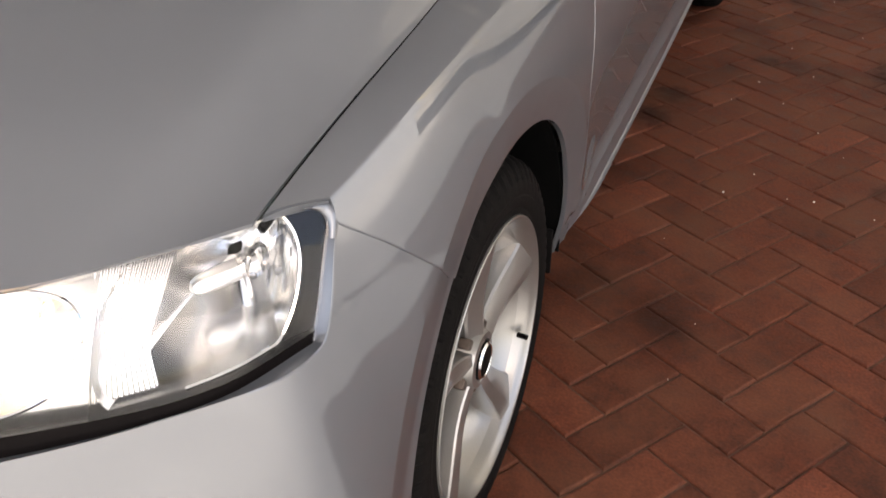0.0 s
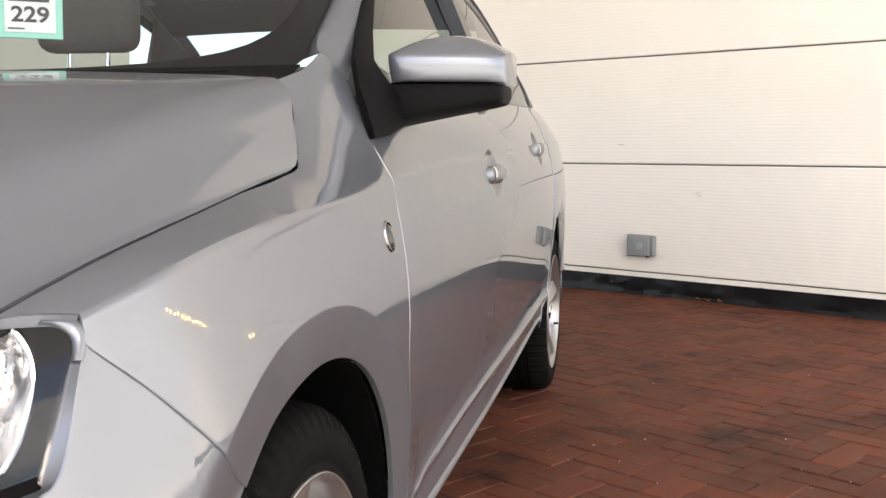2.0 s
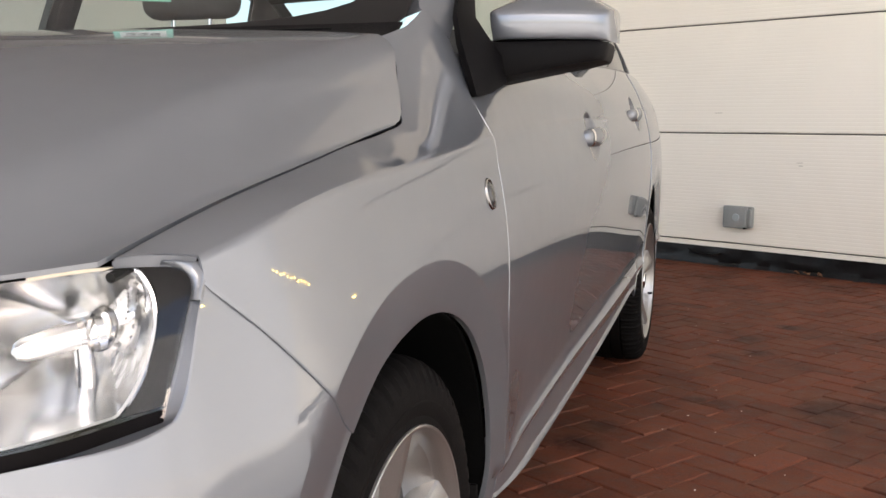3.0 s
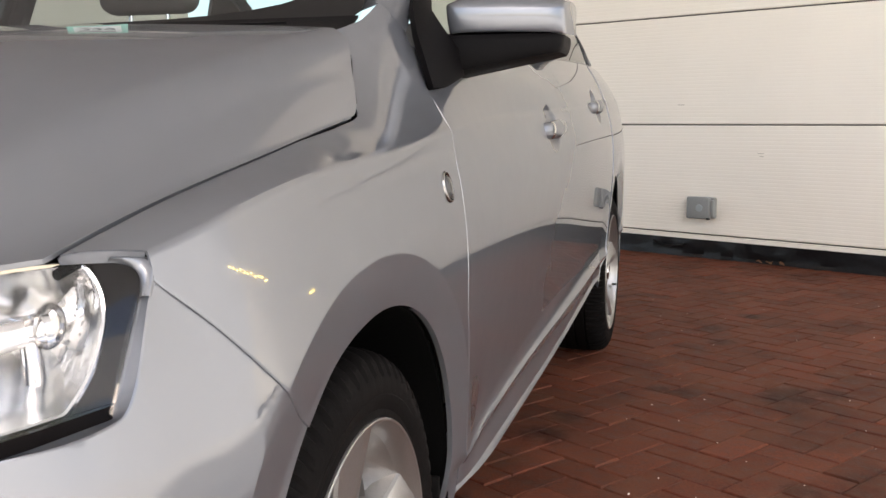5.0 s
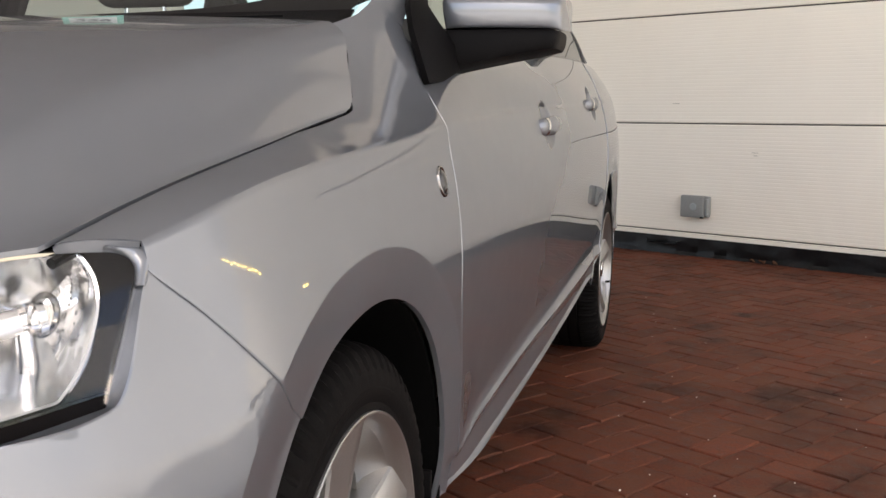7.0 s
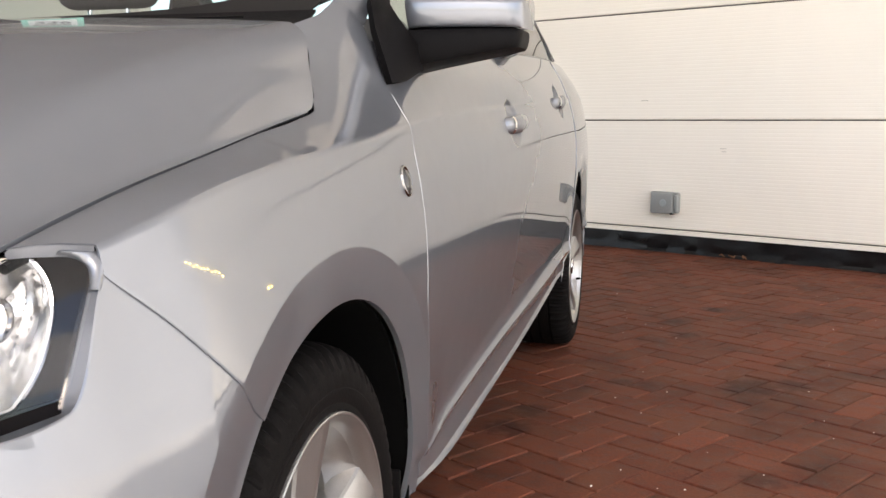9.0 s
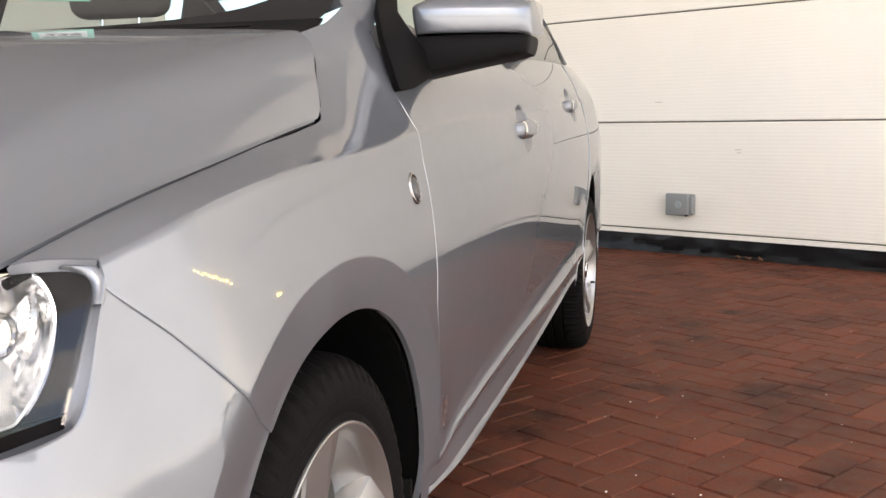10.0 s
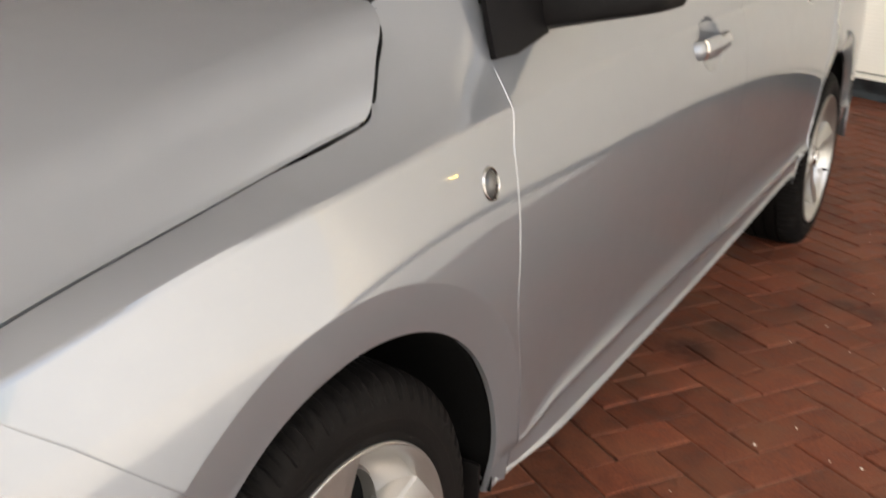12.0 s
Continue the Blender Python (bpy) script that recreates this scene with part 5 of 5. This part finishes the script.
def paver_faces(base):
    f = []
    for r in range(3):
        for k in range(4):
            f.append((base + 4 * r + k, base + 4 * r + (k + 1) % 4, base + 4 * r + 4 + (k + 1) % 4, base + 4 * r + 4 + k))
    f.append((base + 12, base + 13, base + 14, base + 15))
    return f


paver_mesh = bpy.data.meshes.new("brick")
paver_mesh.from_pydata([p for r in paver_points(2 * W, W) for p in r], [], paver_faces(0))
paver_mesh.materials.append(PAVER)
paving = tagged(new("pavement"), "red brick paving laid in herringbone with worn edges", "paving", kind="structure")
rng = random.Random(5)
verts, faces, near = [], [], []
ring0 = [p for r in paver_points(2 * W, W) for p in r]
for i in range(-75, 90):
    for j in range(-85, 75):
        k = (i - j) % 4
        if k not in (0, 3):
            continue
        ci, cj, turn = (i + 1, j + 0.5, 0) if k == 0 else (i + 0.5, j + 1, 90)
        e1, f1 = 0.874 + ci * W, -0.908 + cj * W
        x, y = e1 * math.cos(AXIS) - f1 * math.sin(AXIS), e1 * math.sin(AXIS) + f1 * math.cos(AXIS)
        if not (-4.5 < x < 6.5 and -3.0 < y < 8.0) or x * math.sin(WALL_ANGLE) + y * math.cos(WALL_ANGLE) > WALL_AT + 0.1:
            continue
        m = Matrix.Translation((x, y, rng.uniform(-0.0022, 0.0008))) @ Euler((rng.gauss(0, 0.007), rng.gauss(0, 0.007), AXIS + radians(turn) + rng.gauss(0, 0.006))).to_matrix().to_4x4() @ Matrix.Diagonal((1 + rng.uniform(-0.008, 0.004), 1 + rng.uniform(-0.012, 0.006), 1, 1))
        if 0.86 < x < 1.95 and 0.15 < y < 4.2:
            near.append((math.hypot(x - 1.3, y - 0.2), m))
            continue
        b = len(verts)
        verts += [m @ Vector(p) for p in ring0]
        faces += paver_faces(b)
near.sort(key=lambda q: q[0])
for n, (d, m) in enumerate(near):
    if n < 298:
        ob = new("brick", paver_mesh)
        ob.parent = paving
        ob.matrix_basis = m
    else:
        b = len(verts)
        verts += [m @ Vector(p) for p in ring0]
        faces += paver_faces(b)
me = bpy.data.meshes.new("bricks")
me.from_pydata(verts, [], faces)
me.materials.append(PAVER_REST)
rest = new("bricks", me)
rest.parent = paving
tagged(rest, kind="stuff")

# ---- crumbs and leaf scraps on the paving ----
CRUMB = material("pale_crumb", (0.75, 0.70, 0.62), 0.8)
bm = bmesh.new()
SPOTS = [(1.031, 1.933), (1.183, 2.034), (1.234, 1.227), (1.084, 1.32), (1.024, 1.199)]
for n in range(70):
    x, y = SPOTS[n] if n < len(SPOTS) else (rng.uniform(0.9, 2.4), rng.uniform(0.2, 4.2))
    r = rng.uniform(0.0020, 0.0032) if n < len(SPOTS) else rng.uniform(0.0008, 0.002)
    bmesh.ops.create_icosphere(bm, subdivisions=1, radius=r, matrix=pose(x, y, r * 0.4, rng.uniform(0, 90), 0, rng.uniform(0, 90)) @ Matrix.Diagonal((1.4, 0.8, 0.5, 1)))
crumbs = finish("crumbs", bm, CRUMB)
tagged(crumbs, "pale crumbs and grit scattered on the brick paving", "debris", kind="stuff")
LEAF = textured(material("dry_leaf", (0.17, 0.075, 0.035), 0.8), 60, 0.8)
for k in range(5):
    rows = [[Vector((u * 0.035, v * 0.009 * math.sin(math.pi * (u * 0.9 + 0.05)), 0.006 + 0.012 * abs(v) + 0.006 * math.sin(u * 5 + k))) for v in (-1, -0.4, 0.4, 1)] for u in steps(0, 1, 7)]
    lf = finish("leaf", sheet(rows), LEAF, thick=0.001)
    lf.matrix_world = WALL @ pose(-1.05 + 0.045 * k + 0.02 * (k % 2), -0.03 - 0.012 * (k % 3), 0.002, 0, 0, 40 * k)
    tagged(lf, "dry curled brown leaf scrap lying by the plinth", "leaf", "leaves by the wall")
